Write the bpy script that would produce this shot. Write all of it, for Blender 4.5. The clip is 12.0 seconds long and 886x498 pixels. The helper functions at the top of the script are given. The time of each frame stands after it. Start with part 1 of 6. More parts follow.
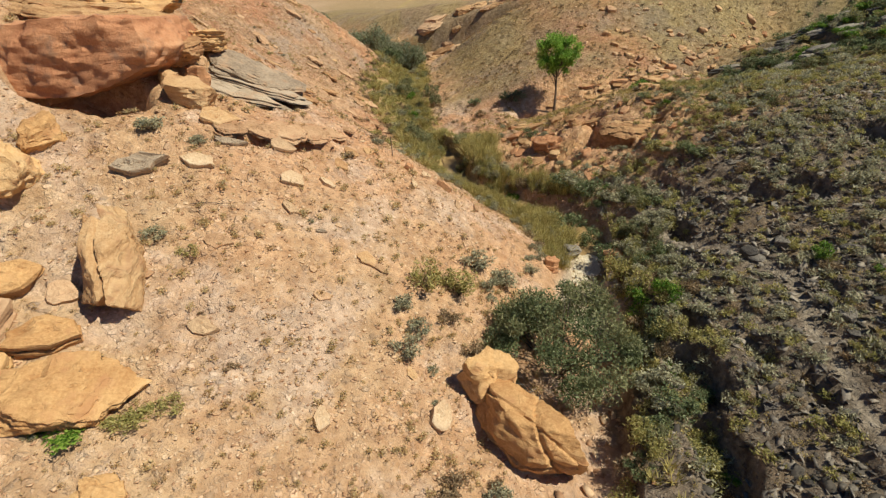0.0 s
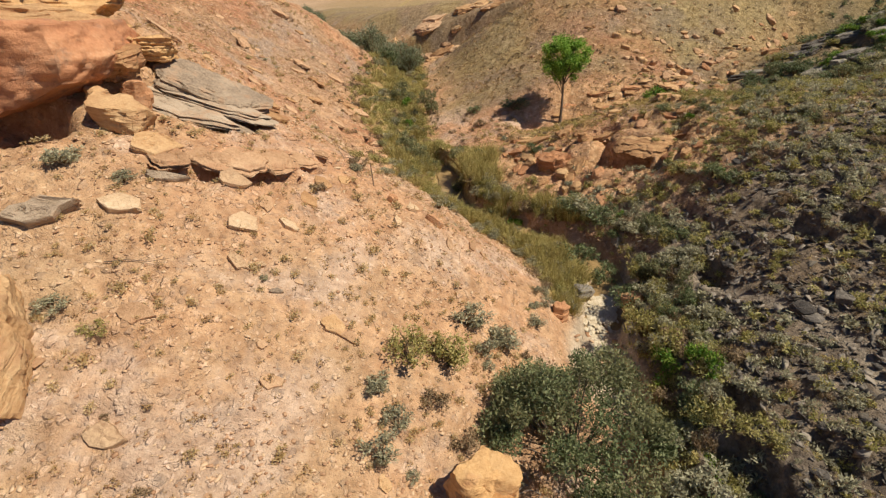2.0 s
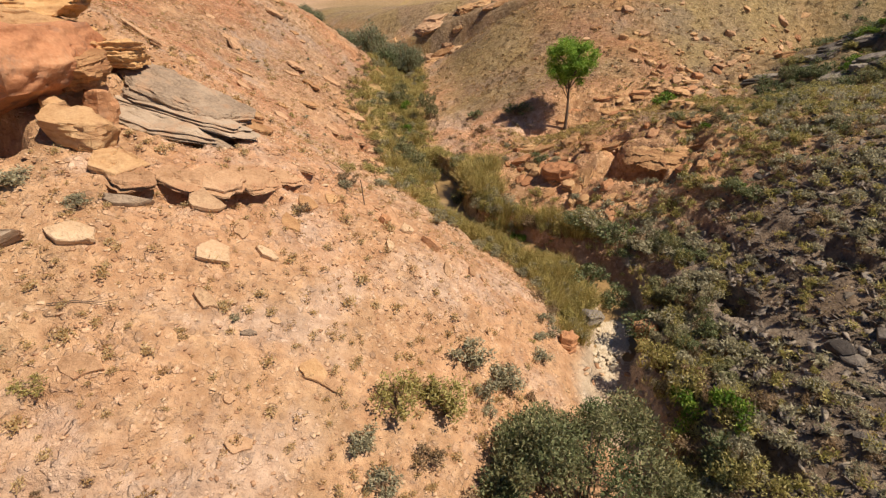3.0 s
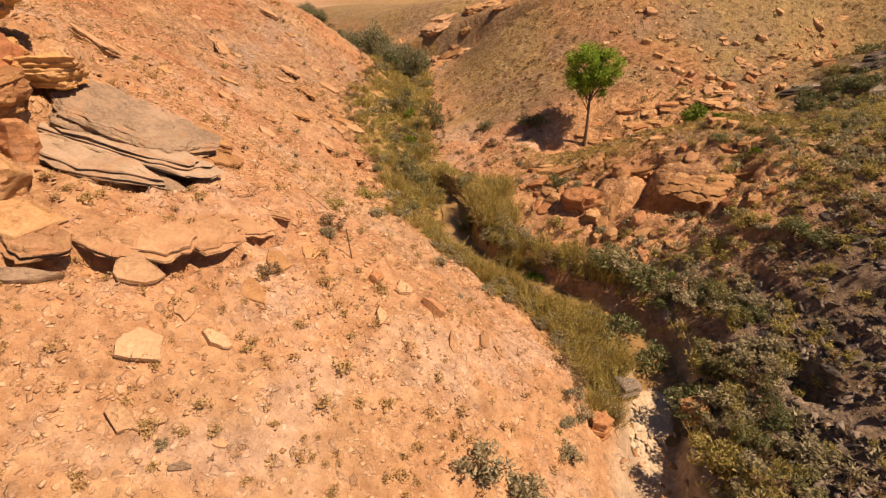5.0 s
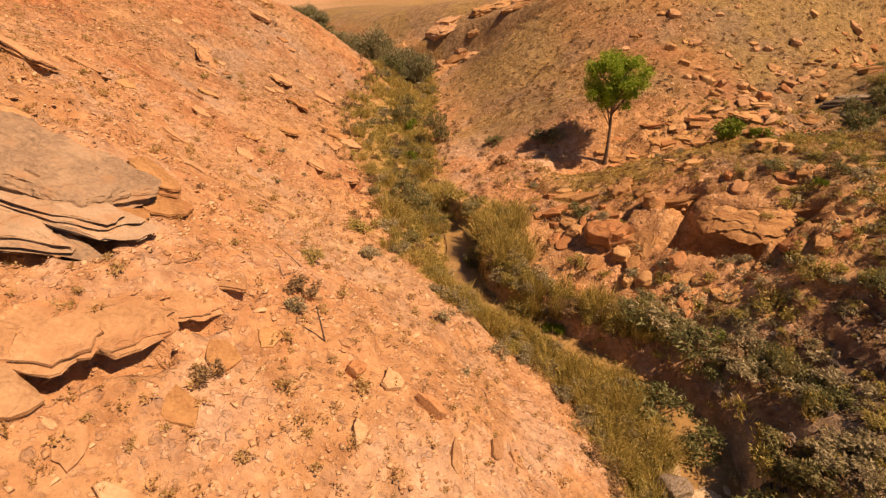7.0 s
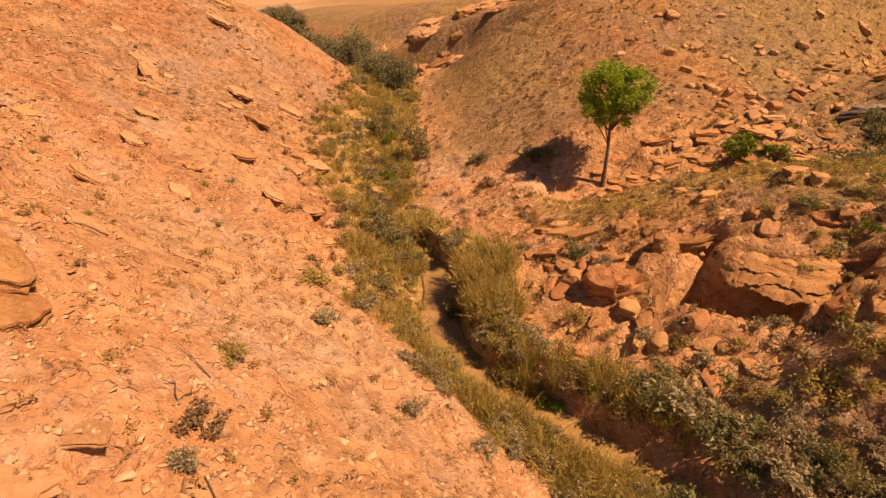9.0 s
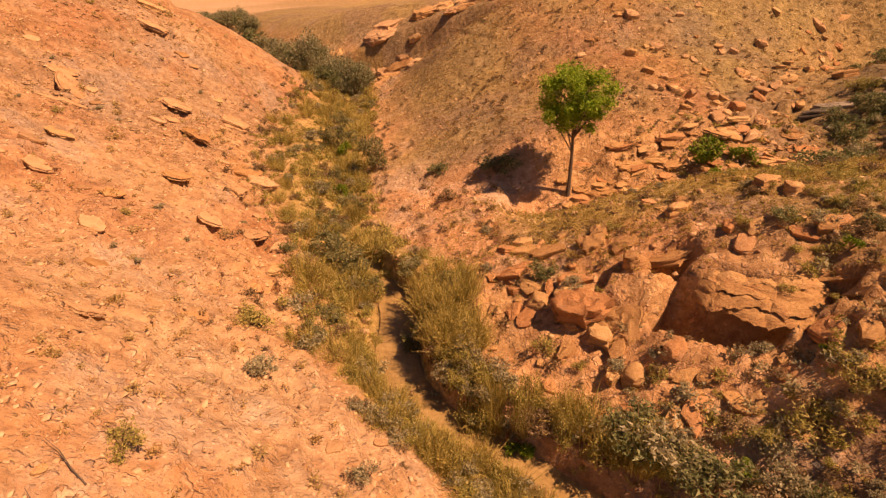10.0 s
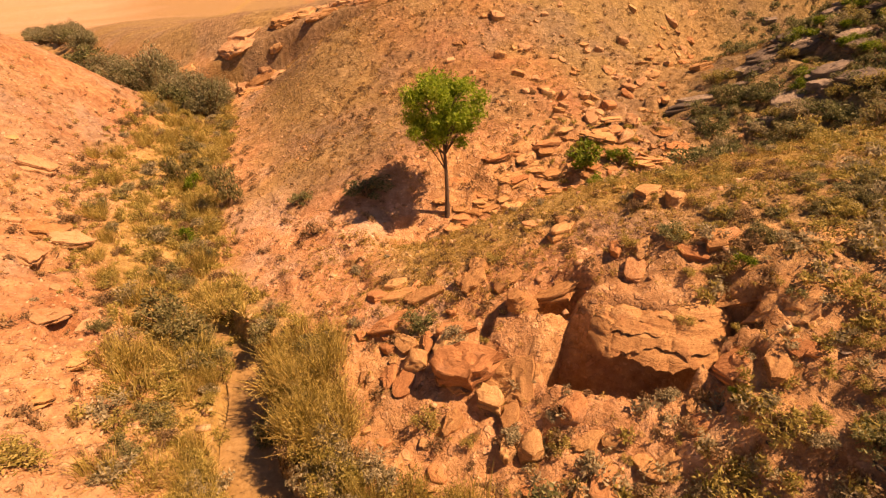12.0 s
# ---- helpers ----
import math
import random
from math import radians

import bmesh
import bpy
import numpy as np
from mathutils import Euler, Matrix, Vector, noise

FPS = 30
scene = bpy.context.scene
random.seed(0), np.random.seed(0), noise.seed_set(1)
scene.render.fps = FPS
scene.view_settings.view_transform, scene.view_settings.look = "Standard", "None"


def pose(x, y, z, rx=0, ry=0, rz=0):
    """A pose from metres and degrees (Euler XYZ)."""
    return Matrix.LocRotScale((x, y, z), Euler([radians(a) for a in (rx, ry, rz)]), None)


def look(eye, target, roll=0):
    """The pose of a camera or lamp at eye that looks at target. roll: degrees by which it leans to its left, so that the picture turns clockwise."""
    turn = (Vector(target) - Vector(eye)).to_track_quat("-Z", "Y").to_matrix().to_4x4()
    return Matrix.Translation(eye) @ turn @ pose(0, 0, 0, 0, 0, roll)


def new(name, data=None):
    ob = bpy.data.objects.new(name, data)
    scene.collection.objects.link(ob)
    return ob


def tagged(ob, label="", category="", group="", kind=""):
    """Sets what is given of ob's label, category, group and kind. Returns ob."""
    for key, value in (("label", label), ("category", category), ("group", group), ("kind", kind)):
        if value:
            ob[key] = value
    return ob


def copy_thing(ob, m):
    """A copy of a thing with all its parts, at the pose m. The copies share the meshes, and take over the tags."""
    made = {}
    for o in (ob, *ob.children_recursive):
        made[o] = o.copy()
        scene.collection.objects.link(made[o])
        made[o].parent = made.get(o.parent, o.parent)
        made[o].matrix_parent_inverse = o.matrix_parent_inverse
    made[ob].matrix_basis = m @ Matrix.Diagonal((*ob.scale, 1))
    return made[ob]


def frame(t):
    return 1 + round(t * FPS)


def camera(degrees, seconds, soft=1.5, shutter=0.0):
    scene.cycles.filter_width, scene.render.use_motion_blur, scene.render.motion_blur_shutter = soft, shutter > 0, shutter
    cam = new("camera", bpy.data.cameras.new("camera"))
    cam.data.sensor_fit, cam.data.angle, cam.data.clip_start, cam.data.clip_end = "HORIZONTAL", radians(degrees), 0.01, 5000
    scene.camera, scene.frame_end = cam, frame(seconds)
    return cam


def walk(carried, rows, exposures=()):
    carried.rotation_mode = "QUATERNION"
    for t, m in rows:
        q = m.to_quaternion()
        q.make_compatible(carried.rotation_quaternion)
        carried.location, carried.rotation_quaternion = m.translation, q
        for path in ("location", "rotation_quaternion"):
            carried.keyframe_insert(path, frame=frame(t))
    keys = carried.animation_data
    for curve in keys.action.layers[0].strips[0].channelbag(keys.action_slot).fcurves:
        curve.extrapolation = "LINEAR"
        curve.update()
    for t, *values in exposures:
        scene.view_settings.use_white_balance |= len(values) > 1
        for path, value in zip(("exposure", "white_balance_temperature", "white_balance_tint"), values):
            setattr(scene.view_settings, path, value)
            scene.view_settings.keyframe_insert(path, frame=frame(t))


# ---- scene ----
cam = camera(83.0, 12.0, soft=1.3)
PATH = [
    (0, (0.837, -1.461, 12.515), (0.787, 0.333, 11.633), -0.8),
    (0.5, (0.883, -0.293, 12.567), (0.833, 1.499, 11.681), -0.8),
    (1, (1.021, 0.877, 12.612), (0.968, 2.669, 11.726), -0.8),
    (1.5, (1.139, 1.933, 12.638), (1.085, 3.724, 11.75), -0.8),
    (2, (1.254, 3.074, 12.652), (1.198, 4.865, 11.763), -0.7),
    (2.5, (1.325, 4.125, 12.689), (1.268, 5.915, 11.8), -0.6),
    (3, (1.352, 5.279, 12.747), (1.292, 7.068, 11.854), -0.5),
    (3.5, (1.353, 6.336, 12.823), (1.286, 8.124, 11.93), -0.5),
    (3.7, (1.367, 6.745, 12.843), (1.296, 8.532, 11.948), -0.5),
    (5.3, (1.181, 10.385, 12.954), (1.1, 12.17, 12.055), -0.2),
    (5.5, (1.209, 10.799, 12.952), (1.124, 12.586, 12.056), -0.4),
    (6, (1.18, 11.913, 12.974), (1.089, 13.698, 12.078), -0.4),
    (6.5, (1.123, 12.938, 12.991), (1.028, 14.723, 12.094), -0.2),
    (7, (1.117, 14.062, 13.009), (1.014, 15.847, 12.112), -0.3),
    (7.2, (1.135, 14.45, 13.014), (1.033, 16.236, 12.121), -0.3),
    (8.8, (1.457, 18.039, 13.204), (1.375, 19.823, 12.304), -0.2),
    (9, (1.56, 18.593, 13.267), (1.495, 20.376, 12.364), -0.6),
    (9.5, (1.847, 19.668, 13.293), (1.826, 21.453, 12.389), -0.9),
    (10, (2.24, 20.816, 13.286), (2.288, 22.6, 12.384), -1.2),
    (10.5, (2.674, 21.843, 13.244), (2.807, 23.624, 12.344), -1.5),
    (11, (3.207, 22.854, 13.207), (3.448, 24.625, 12.308), -1.9),
    (11.5, (3.728, 23.674, 13.167), (4.067, 25.429, 12.269), -2.2),
    (12, (4.402, 24.462, 13.073), (4.815, 26.201, 12.176), -2.5),
]
TINTS = ((0.0, 0.22, 5500, 1), (1.5, 0.23, 5600, 4), (2.5, 0.25, 5800, 11), (3.7, 0.28, 6400, 19), (5.4, 0.25, 8250, 33), (7.0, 0.22, 9700, 39), (9.5, 0.26, 11150, 48), (12.0, 0.57, 11900, 50))
walk(cam, [(t, look(eye, target, roll)) for t, eye, target, roll in PATH], TINTS)

# ---- daylight: sun from the right, clear sky ----
SUN_AZ = radians(-21)
SUN_EL = radians(55)
sun_way = Vector((math.cos(SUN_EL) * math.cos(SUN_AZ), math.cos(SUN_EL) * math.sin(SUN_AZ), math.sin(SUN_EL)))
world = bpy.data.worlds.new("sky")
scene.world = world
world.use_nodes = True
wn = world.node_tree.nodes
sky = wn.new("ShaderNodeTexSky")
sky.sky_type, sky.sun_disc = "NISHITA", False
sky.sun_elevation, sky.sun_rotation = SUN_EL, math.pi / 2 - SUN_AZ
sky.altitude, sky.ozone_density = 1400, 8.0
world.node_tree.links.new(sky.outputs[0], wn["Background"].inputs[0])
wn["Background"].inputs[1].default_value = 0.05
sun_data = bpy.data.lights.new("sun", "SUN")
sun_data.energy, sun_data.angle, sun_data.color = 5.15, radians(0.53), (1.0, 0.85, 0.635)
sun = new("sun", sun_data)
sun.matrix_world = look(sun_way * 60, (0, 0, 0))

# ---- materials ----
def material(name, colours, scale, rough=0.9, bump=0.3, fine=6.0, metal=0.0, island=0.0, per_object=0.0, coords="Object", stretch=(1, 1, 1), bump_size=0.05):
    """Two scales of noise between three colours, with relief."""
    m = bpy.data.materials.new(name)
    m.use_nodes = True
    n, l = m.node_tree.nodes, m.node_tree.links
    b = n["Principled BSDF"]
    b.inputs["Roughness"].default_value, b.inputs["Metallic"].default_value = rough, metal
    b.inputs["Specular IOR Level"].default_value = 0.2
    tc, mp = n.new("ShaderNodeTexCoord"), n.new("ShaderNodeMapping")
    mp.inputs["Scale"].default_value = stretch
    l.new(tc.outputs[coords], mp.inputs[0])
    big, small = n.new("ShaderNodeTexNoise"), n.new("ShaderNodeTexNoise")
    for t, s, d in ((big, scale, 4), (small, scale * fine, 6)):
        t.inputs["Scale"].default_value, t.inputs["Detail"].default_value = s, d
        t.inputs["Roughness"].default_value = 0.62
        l.new(mp.outputs[0], t.inputs[0])
    ramp = n.new("ShaderNodeValToRGB")
    e = ramp.color_ramp.elements
    e[0].position, e[1].position = 0.34, 0.66
    e[0].color, e[1].color = (*colours[0], 1), (*colours[-1], 1)
    if len(colours) > 2:
        e.new(0.5).color = (*colours[1], 1)
    mix = n.new("ShaderNodeMath")
    mix.operation = "MULTIPLY_ADD"
    l.new(small.outputs[0], mix.inputs[0])
    mix.inputs[1].default_value = 0.5
    half = n.new("ShaderNodeMath")
    half.operation = "MULTIPLY"
    half.inputs[1].default_value = 0.5
    l.new(big.outputs[0], half.inputs[0])
    l.new(half.outputs[0], mix.inputs[2])
    fac = mix.outputs[0]
    for amount, source, out in ((island, "ShaderNodeNewGeometry", "Random Per Island"), (per_object, "ShaderNodeObjectInfo", "Random")):
        if amount:
            src, ad = n.new(source), n.new("ShaderNodeMath")
            ad.operation = "MULTIPLY_ADD"
            ad.inputs[1].default_value = amount
            l.new(src.outputs[out], ad.inputs[0])
            off = n.new("ShaderNodeMath")
            off.operation = "SUBTRACT"
            off.inputs[1].default_value = amount / 2
            l.new(fac, off.inputs[0])
            l.new(off.outputs[0], ad.inputs[2])
            fac = ad.outputs[0]
    l.new(fac, ramp.inputs[0])
    l.new(ramp.outputs[0], b.inputs["Base Color"])
    if bump:
        bp = n.new("ShaderNodeBump")
        bp.inputs["Strength"].default_value, bp.inputs["Distance"].default_value = bump, bump_size
        l.new(small.outputs[0], bp.inputs["Height"])
        l.new(bp.outputs[0], b.inputs["Normal"])
    return m


def leaf_material(name, colours, island=0.6, through_light=0.32):
    m = material(name, colours, 0.6, rough=0.55, bump=0, island=island, per_object=0.12)
    n, l = m.node_tree.nodes, m.node_tree.links
    b, out = n["Principled BSDF"], n["Material Output"]
    tr, add = n.new("ShaderNodeBsdfTranslucent"), n.new("ShaderNodeMixShader")
    l.new(b.inputs["Base Color"].links[0].from_socket, tr.inputs[0])
    add.inputs[0].default_value = through_light
    l.new(b.outputs[0], add.inputs[1])
    l.new(tr.outputs[0], add.inputs[2])
    l.new(add.outputs[0], out.inputs[0])
    return m


def ground_material():
    """Dry slope soil: tan and pink earth, dark shale that also carries painted shade, straw litter and pale sand, as
    the mesh's soil attribute lays them out.
    """
    m = bpy.data.materials.new("slope_soil")
    m.use_nodes = True
    n, l = m.node_tree.nodes, m.node_tree.links
    b = n["Principled BSDF"]
    b.inputs["Roughness"].default_value = 0.95
    b.inputs["Specular IOR Level"].default_value = 0.12
    geo, att = n.new("ShaderNodeNewGeometry"), n.new("ShaderNodeAttribute")
    att.attribute_name = "soil"
    sep = n.new("ShaderNodeSeparateColor")
    l.new(att.outputs["Color"], sep.inputs[0])

    def noise_tex(scale, detail=5, rough=0.6):
        t = n.new("ShaderNodeTexNoise")
        t.inputs["Scale"].default_value, t.inputs["Detail"].default_value, t.inputs["Roughness"].default_value = scale, detail, rough
        l.new(geo.outputs["Position"], t.inputs[0])
        return t.outputs[0]

    def ramp(source, lo, hi, c0, c1):
        r = n.new("ShaderNodeValToRGB")
        r.color_ramp.elements[0].position, r.color_ramp.elements[1].position = lo, hi
        r.color_ramp.elements[0].color, r.color_ramp.elements[1].color = (*c0, 1), (*c1, 1)
        l.new(source, r.inputs[0])
        return r.outputs[0]

    def mixed(fac, a, c):
        x = n.new("ShaderNodeMix")
        x.data_type = "RGBA"
        if isinstance(fac, float):
            x.inputs[0].default_value = fac
        else:
            l.new(fac, x.inputs[0])
        l.new(a, x.inputs[6])
        l.new(c, x.inputs[7])
        return x.outputs[2]

    patches, grit, coarse = noise_tex(0.35), noise_tex(9.0, 6, 0.7), noise_tex(2.3, 6, 0.65)
    tan = ramp(coarse, 0.33, 0.70, (0.40, 0.25, 0.13), (0.62, 0.42, 0.24))
    pink = ramp(coarse, 0.33, 0.70, (0.43, 0.215, 0.105), (0.63, 0.365, 0.195))
    # dark shale, its tone also standing in for shade on the right
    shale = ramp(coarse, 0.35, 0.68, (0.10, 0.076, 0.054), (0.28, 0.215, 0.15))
    straw = ramp(coarse, 0.35, 0.68, (0.26, 0.18, 0.06), (0.47, 0.345, 0.13))
    sand = ramp(coarse, 0.35, 0.68, (0.38, 0.31, 0.22), (0.55, 0.46, 0.335))

    def weight(channel, spread):
        a = n.new("ShaderNodeMath")
        a.operation = "MULTIPLY_ADD"
        l.new(patches, a.inputs[0])
        a.inputs[1].default_value = spread
        l.new(channel, a.inputs[2])
        s = n.new("ShaderNodeMath")
        s.operation = "SUBTRACT"
        l.new(a.outputs[0], s.inputs[0])
        s.inputs[1].default_value = spread / 2
        s.use_clamp = True
        return s.outputs[0]

    col = mixed(weight(sep.outputs[2], 0.9), tan, pink)
    lilac = ramp(coarse, 0.33, 0.70, (0.41, 0.275, 0.185), (0.63, 0.46, 0.33))
    veil = ramp(noise_tex(0.22, 5, 0.65), 0.50, 0.60, (0, 0, 0), (0.75, 0.75, 0.75))
    col = mixed(veil, col, lilac)
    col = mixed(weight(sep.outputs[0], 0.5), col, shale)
    col = mixed(weight(sep.outputs[1], 0.6), col, straw)
    col = mixed(att.outputs["Alpha"], col, sand)
    cover = n.new("ShaderNodeAttribute")
    cover.attribute_name = "cover"
    laid = n.new("ShaderNodeSeparateColor")
    l.new(cover.outputs["Color"], laid.inputs[0])
    rust = ramp(coarse, 0.35, 0.68, (0.27, 0.105, 0.05), (0.52, 0.25, 0.12))
    col = mixed(weight(laid.outputs[2], 0.4), col, rust)
    stone = ramp(coarse, 0.35, 0.68, (0.38, 0.20, 0.09), (0.62, 0.39, 0.20))
    plate = n.new("ShaderNodeHueSaturation")
    plate_tone = n.new("ShaderNodeMapRange")
    plate_tone.inputs[3].default_value, plate_tone.inputs[4].default_value = 0.72, 1.15
    l.new(laid.outputs[1], plate_tone.inputs[0])
    l.new(plate_tone.outputs[0], plate.inputs["Value"])
    l.new(stone, plate.inputs["Color"])
    col = mixed(laid.outputs[0], col, plate.outputs[0])
    # stone chips of two sizes and dark grit
    warp = n.new("ShaderNodeTexNoise")
    warp.inputs["Scale"].default_value, warp.inputs["Detail"].default_value = 3.0, 3
    l.new(geo.outputs["Position"], warp.inputs[0])
    bent = n.new("ShaderNodeMix")
    bent.data_type, bent.inputs[0].default_value = "VECTOR", 0.3
    l.new(geo.outputs["Position"], bent.inputs[4])
    l.new(warp.outputs["Color"], bent.inputs[5])
    tall = None
    for scale, strength, lo in ((4.5, 0.6, 0.6), (9.0, 0.65, 0.5), (22.0, 0.45, 0.5)):
        vor = n.new("ShaderNodeTexVoronoi")
        vor.inputs["Scale"].default_value = scale
        l.new(bent.outputs[1], vor.inputs[0])
        pick = n.new("ShaderNodeSeparateColor")
        l.new(vor.outputs["Color"], pick.inputs[0])
        near = ramp(vor.outputs["Distance"], 0.30, 0.46, (1, 1, 1), (0, 0, 0))
        chosen = ramp(pick.outputs[0], lo, lo + 0.05, (0, 0, 0), (1, 1, 1))
        chip = n.new("ShaderNodeMath")
        chip.operation = "MULTIPLY"
        l.new(near, chip.inputs[0])
        l.new(chosen, chip.inputs[1])
        amount = n.new("ShaderNodeMath")
        amount.operation = "MULTIPLY"
        amount.inputs[1].default_value = strength
        l.new(chip.outputs[0], amount.inputs[0])
        tone = n.new("ShaderNodeHueSaturation")
        value = n.new("ShaderNodeMapRange")
        value.inputs[3].default_value, value.inputs[4].default_value = 0.62, 1.55
        l.new(pick.outputs[1], value.inputs[0])
        l.new(value.outputs[0], tone.inputs["Value"])
        tone.inputs["Saturation"].default_value = 0.9
        l.new(col, tone.inputs["Color"])
        col = mixed(amount.outputs[0], col, tone.outputs[0])
        lift = n.new("ShaderNodeMath")
        lift.operation = "MULTIPLY_ADD"
        l.new(chip.outputs[0], lift.inputs[0])
        lift.inputs[1].default_value = 2.2 / scale
        if tall:
            l.new(tall, lift.inputs[2])
        tall = lift.outputs[0]
    blotch = noise_tex(0.9, 4, 0.6)
    shade = n.new("ShaderNodeMapRange")
    shade.inputs[1].default_value, shade.inputs[2].default_value = 0.34, 0.66
    shade.inputs[3].default_value, shade.inputs[4].default_value = 0.88, 1.14
    l.new(blotch, shade.inputs[0])
    worn = n.new("ShaderNodeHueSaturation")
    l.new(shade.outputs[0], worn.inputs["Value"])
    l.new(col, worn.inputs["Color"])
    col = worn.outputs[0]
    dark = n.new("ShaderNodeHueSaturation")
    dark.inputs["Value"].default_value = 0.5
    l.new(col, dark.inputs["Color"])
    g = ramp(grit, 0.54, 0.70, (0, 0, 0), (1, 1, 1))
    y = n.new("ShaderNodeMath")
    y.operation = "MULTIPLY"
    y.inputs[1].default_value = 0.4
    l.new(g, y.inputs[0])
    col = mixed(y.outputs[0], col, dark.outputs[0])
    l.new(col, b.inputs["Base Color"])
    bp = n.new("ShaderNodeBump")
    bp.inputs["Strength"].default_value, bp.inputs["Distance"].default_value = 1.0, 0.12
    s = n.new("ShaderNodeMath")
    s.operation = "MULTIPLY_ADD"
    l.new(grit, s.inputs[0])
    s.inputs[1].default_value = 0.6
    whole = n.new("ShaderNodeMath")
    whole.operation = "ADD"
    l.new(coarse, whole.inputs[0])
    l.new(tall, whole.inputs[1])
    l.new(whole.outputs[0], s.inputs[2])
    l.new(s.outputs[0], bp.inputs["Height"])
    l.new(bp.outputs[0], b.inputs["Normal"])
    return m


def rock_material(name, colours, stain, bed=5.0, crack=0.55, per_object=0.16):
    """Bedded rock: fine beds, patches of dark varnish, cracks, grit."""
    m = bpy.data.materials.new(name)
    m.use_nodes = True
    n, l = m.node_tree.nodes, m.node_tree.links
    b = n["Principled BSDF"]
    b.inputs["Roughness"].default_value, b.inputs["Specular IOR Level"].default_value = 0.9, 0.2
    tc, mp = n.new("ShaderNodeTexCoord"), n.new("ShaderNodeMapping")
    l.new(tc.outputs["Object"], mp.inputs[0])
    mp.inputs["Scale"].default_value = (0.45, 0.45, bed)

    def tex(scale, detail, src, rough=0.6):
        t = n.new("ShaderNodeTexNoise")
        t.inputs["Scale"].default_value, t.inputs["Detail"].default_value, t.inputs["Roughness"].default_value = scale, detail, rough
        l.new(src, t.inputs[0])
        return t

    def op(kind, a, c, d=None, clamp=False):
        k = n.new("ShaderNodeMath")
        k.operation, k.use_clamp = kind, clamp
        for i, v in enumerate((a, c, d)):
            if v is None:
                continue
            if isinstance(v, (int, float)):
                k.inputs[i].default_value = v
            else:
                l.new(v, k.inputs[i])
        return k.outputs[0]

    beds, patch, grit = tex(1.6, 5, mp.outputs[0]), tex(0.7, 4, tc.outputs["Object"]), tex(11, 7, tc.outputs["Object"], 0.7)
    bend = tex(1.4, 4, tc.outputs["Object"])
    add = n.new("ShaderNodeMix")
    add.data_type = "VECTOR"
    add.inputs[0].default_value = 0.35
    l.new(tc.outputs["Object"], add.inputs[4])
    l.new(bend.outputs["Color"], add.inputs[5])
    vor = n.new("ShaderNodeTexVoronoi")
    vor.feature = "DISTANCE_TO_EDGE"
    vor.inputs["Scale"].default_value = crack
    l.new(add.outputs[1], vor.inputs[0])
    line = op("SUBTRACT", 1.0, op("DIVIDE", vor.outputs[0], 0.012, clamp=True), clamp=True)
    line = op("MULTIPLY", line, op("GREATER_THAN", patch.outputs[0], 0.53))
    info = n.new("ShaderNodeObjectInfo")
    fac = op("ADD", op("MULTIPLY", beds.outputs[0], 0.34), op("ADD", op("MULTIPLY", grit.outputs[0], 0.34), op("MULTIPLY", patch.outputs[0], 0.32)))
    fac = op("ADD", fac, op("MULTIPLY", op("SUBTRACT", info.outputs["Random"], 0.5), per_object))
    ramp = n.new("ShaderNodeValToRGB")
    e = ramp.color_ramp.elements
    e[0].position, e[1].position = 0.36, 0.64
    e[0].color, e[1].color = (*colours[0], 1), (*colours[2], 1)
    e.new(0.5).color = (*colours[1], 1)
    l.new(fac, ramp.inputs[0])
    dirt = n.new("ShaderNodeMix")
    dirt.data_type = "RGBA"
    dirt.inputs[7].default_value = (*stain, 1)
    k = n.new("ShaderNodeMapRange")
    k.inputs[1].default_value, k.inputs[2].default_value, k.inputs[4].default_value = 0.53, 0.68, 0.7
    l.new(bend.outputs[0], k.inputs[0])
    l.new(k.outputs[0], dirt.inputs[0])
    l.new(ramp.outputs[0], dirt.inputs[6])
    seam = n.new("ShaderNodeMix")
    seam.data_type = "RGBA"
    seam.inputs[7].default_value = (*(v * 0.22 for v in colours[0]), 1)
    l.new(op("MULTIPLY", line, 0.12), seam.inputs[0])
    l.new(dirt.outputs[2], seam.inputs[6])
    l.new(seam.outputs[2], b.inputs["Base Color"])
    tall = op("ADD", op("MULTIPLY", beds.outputs[0], 0.9), op("SUBTRACT", op("MULTIPLY", grit.outputs[0], 0.5), op("MULTIPLY", line, 0.12)))
    bp = n.new("ShaderNodeBump")
    bp.inputs["Strength"].default_value, bp.inputs["Distance"].default_value = 0.9, 0.12
    l.new(tall, bp.inputs["Height"])
    l.new(bp.outputs[0], b.inputs["Normal"])
    return m


SOIL = ground_material()
SANDSTONE = rock_material("tan_sandstone", ((0.31, 0.16, 0.07), (0.50, 0.295, 0.135), (0.65, 0.435, 0.225)), (0.36, 0.17, 0.08))
RED_ROCK = rock_material("red_sandstone", ((0.34, 0.155, 0.07), (0.50, 0.255, 0.12), (0.61, 0.37, 0.20)), (0.27, 0.15, 0.09), bed=2.5)
RUST_ROCK = rock_material("rust_sandstone", ((0.40, 0.17, 0.08), (0.54, 0.26, 0.125), (0.63, 0.38, 0.205)), (0.22, 0.13, 0.09), bed=1.2)
YELLOW_ROCK = rock_material("yellow_sandstone", ((0.42, 0.215, 0.08), (0.62, 0.37, 0.155), (0.73, 0.49, 0.245)), (0.44, 0.21, 0.09), bed=3)
LEDGE_ROCK = rock_material("ledge_sandstone", ((0.32, 0.18, 0.09), (0.50, 0.305, 0.165), (0.62, 0.415, 0.245)), (0.40, 0.20, 0.10), bed=6)
PALE_ROCK = rock_material("pale_sandstone", ((0.36, 0.215, 0.115), (0.57, 0.385, 0.22), (0.71, 0.53, 0.335)), (0.42, 0.24, 0.13))
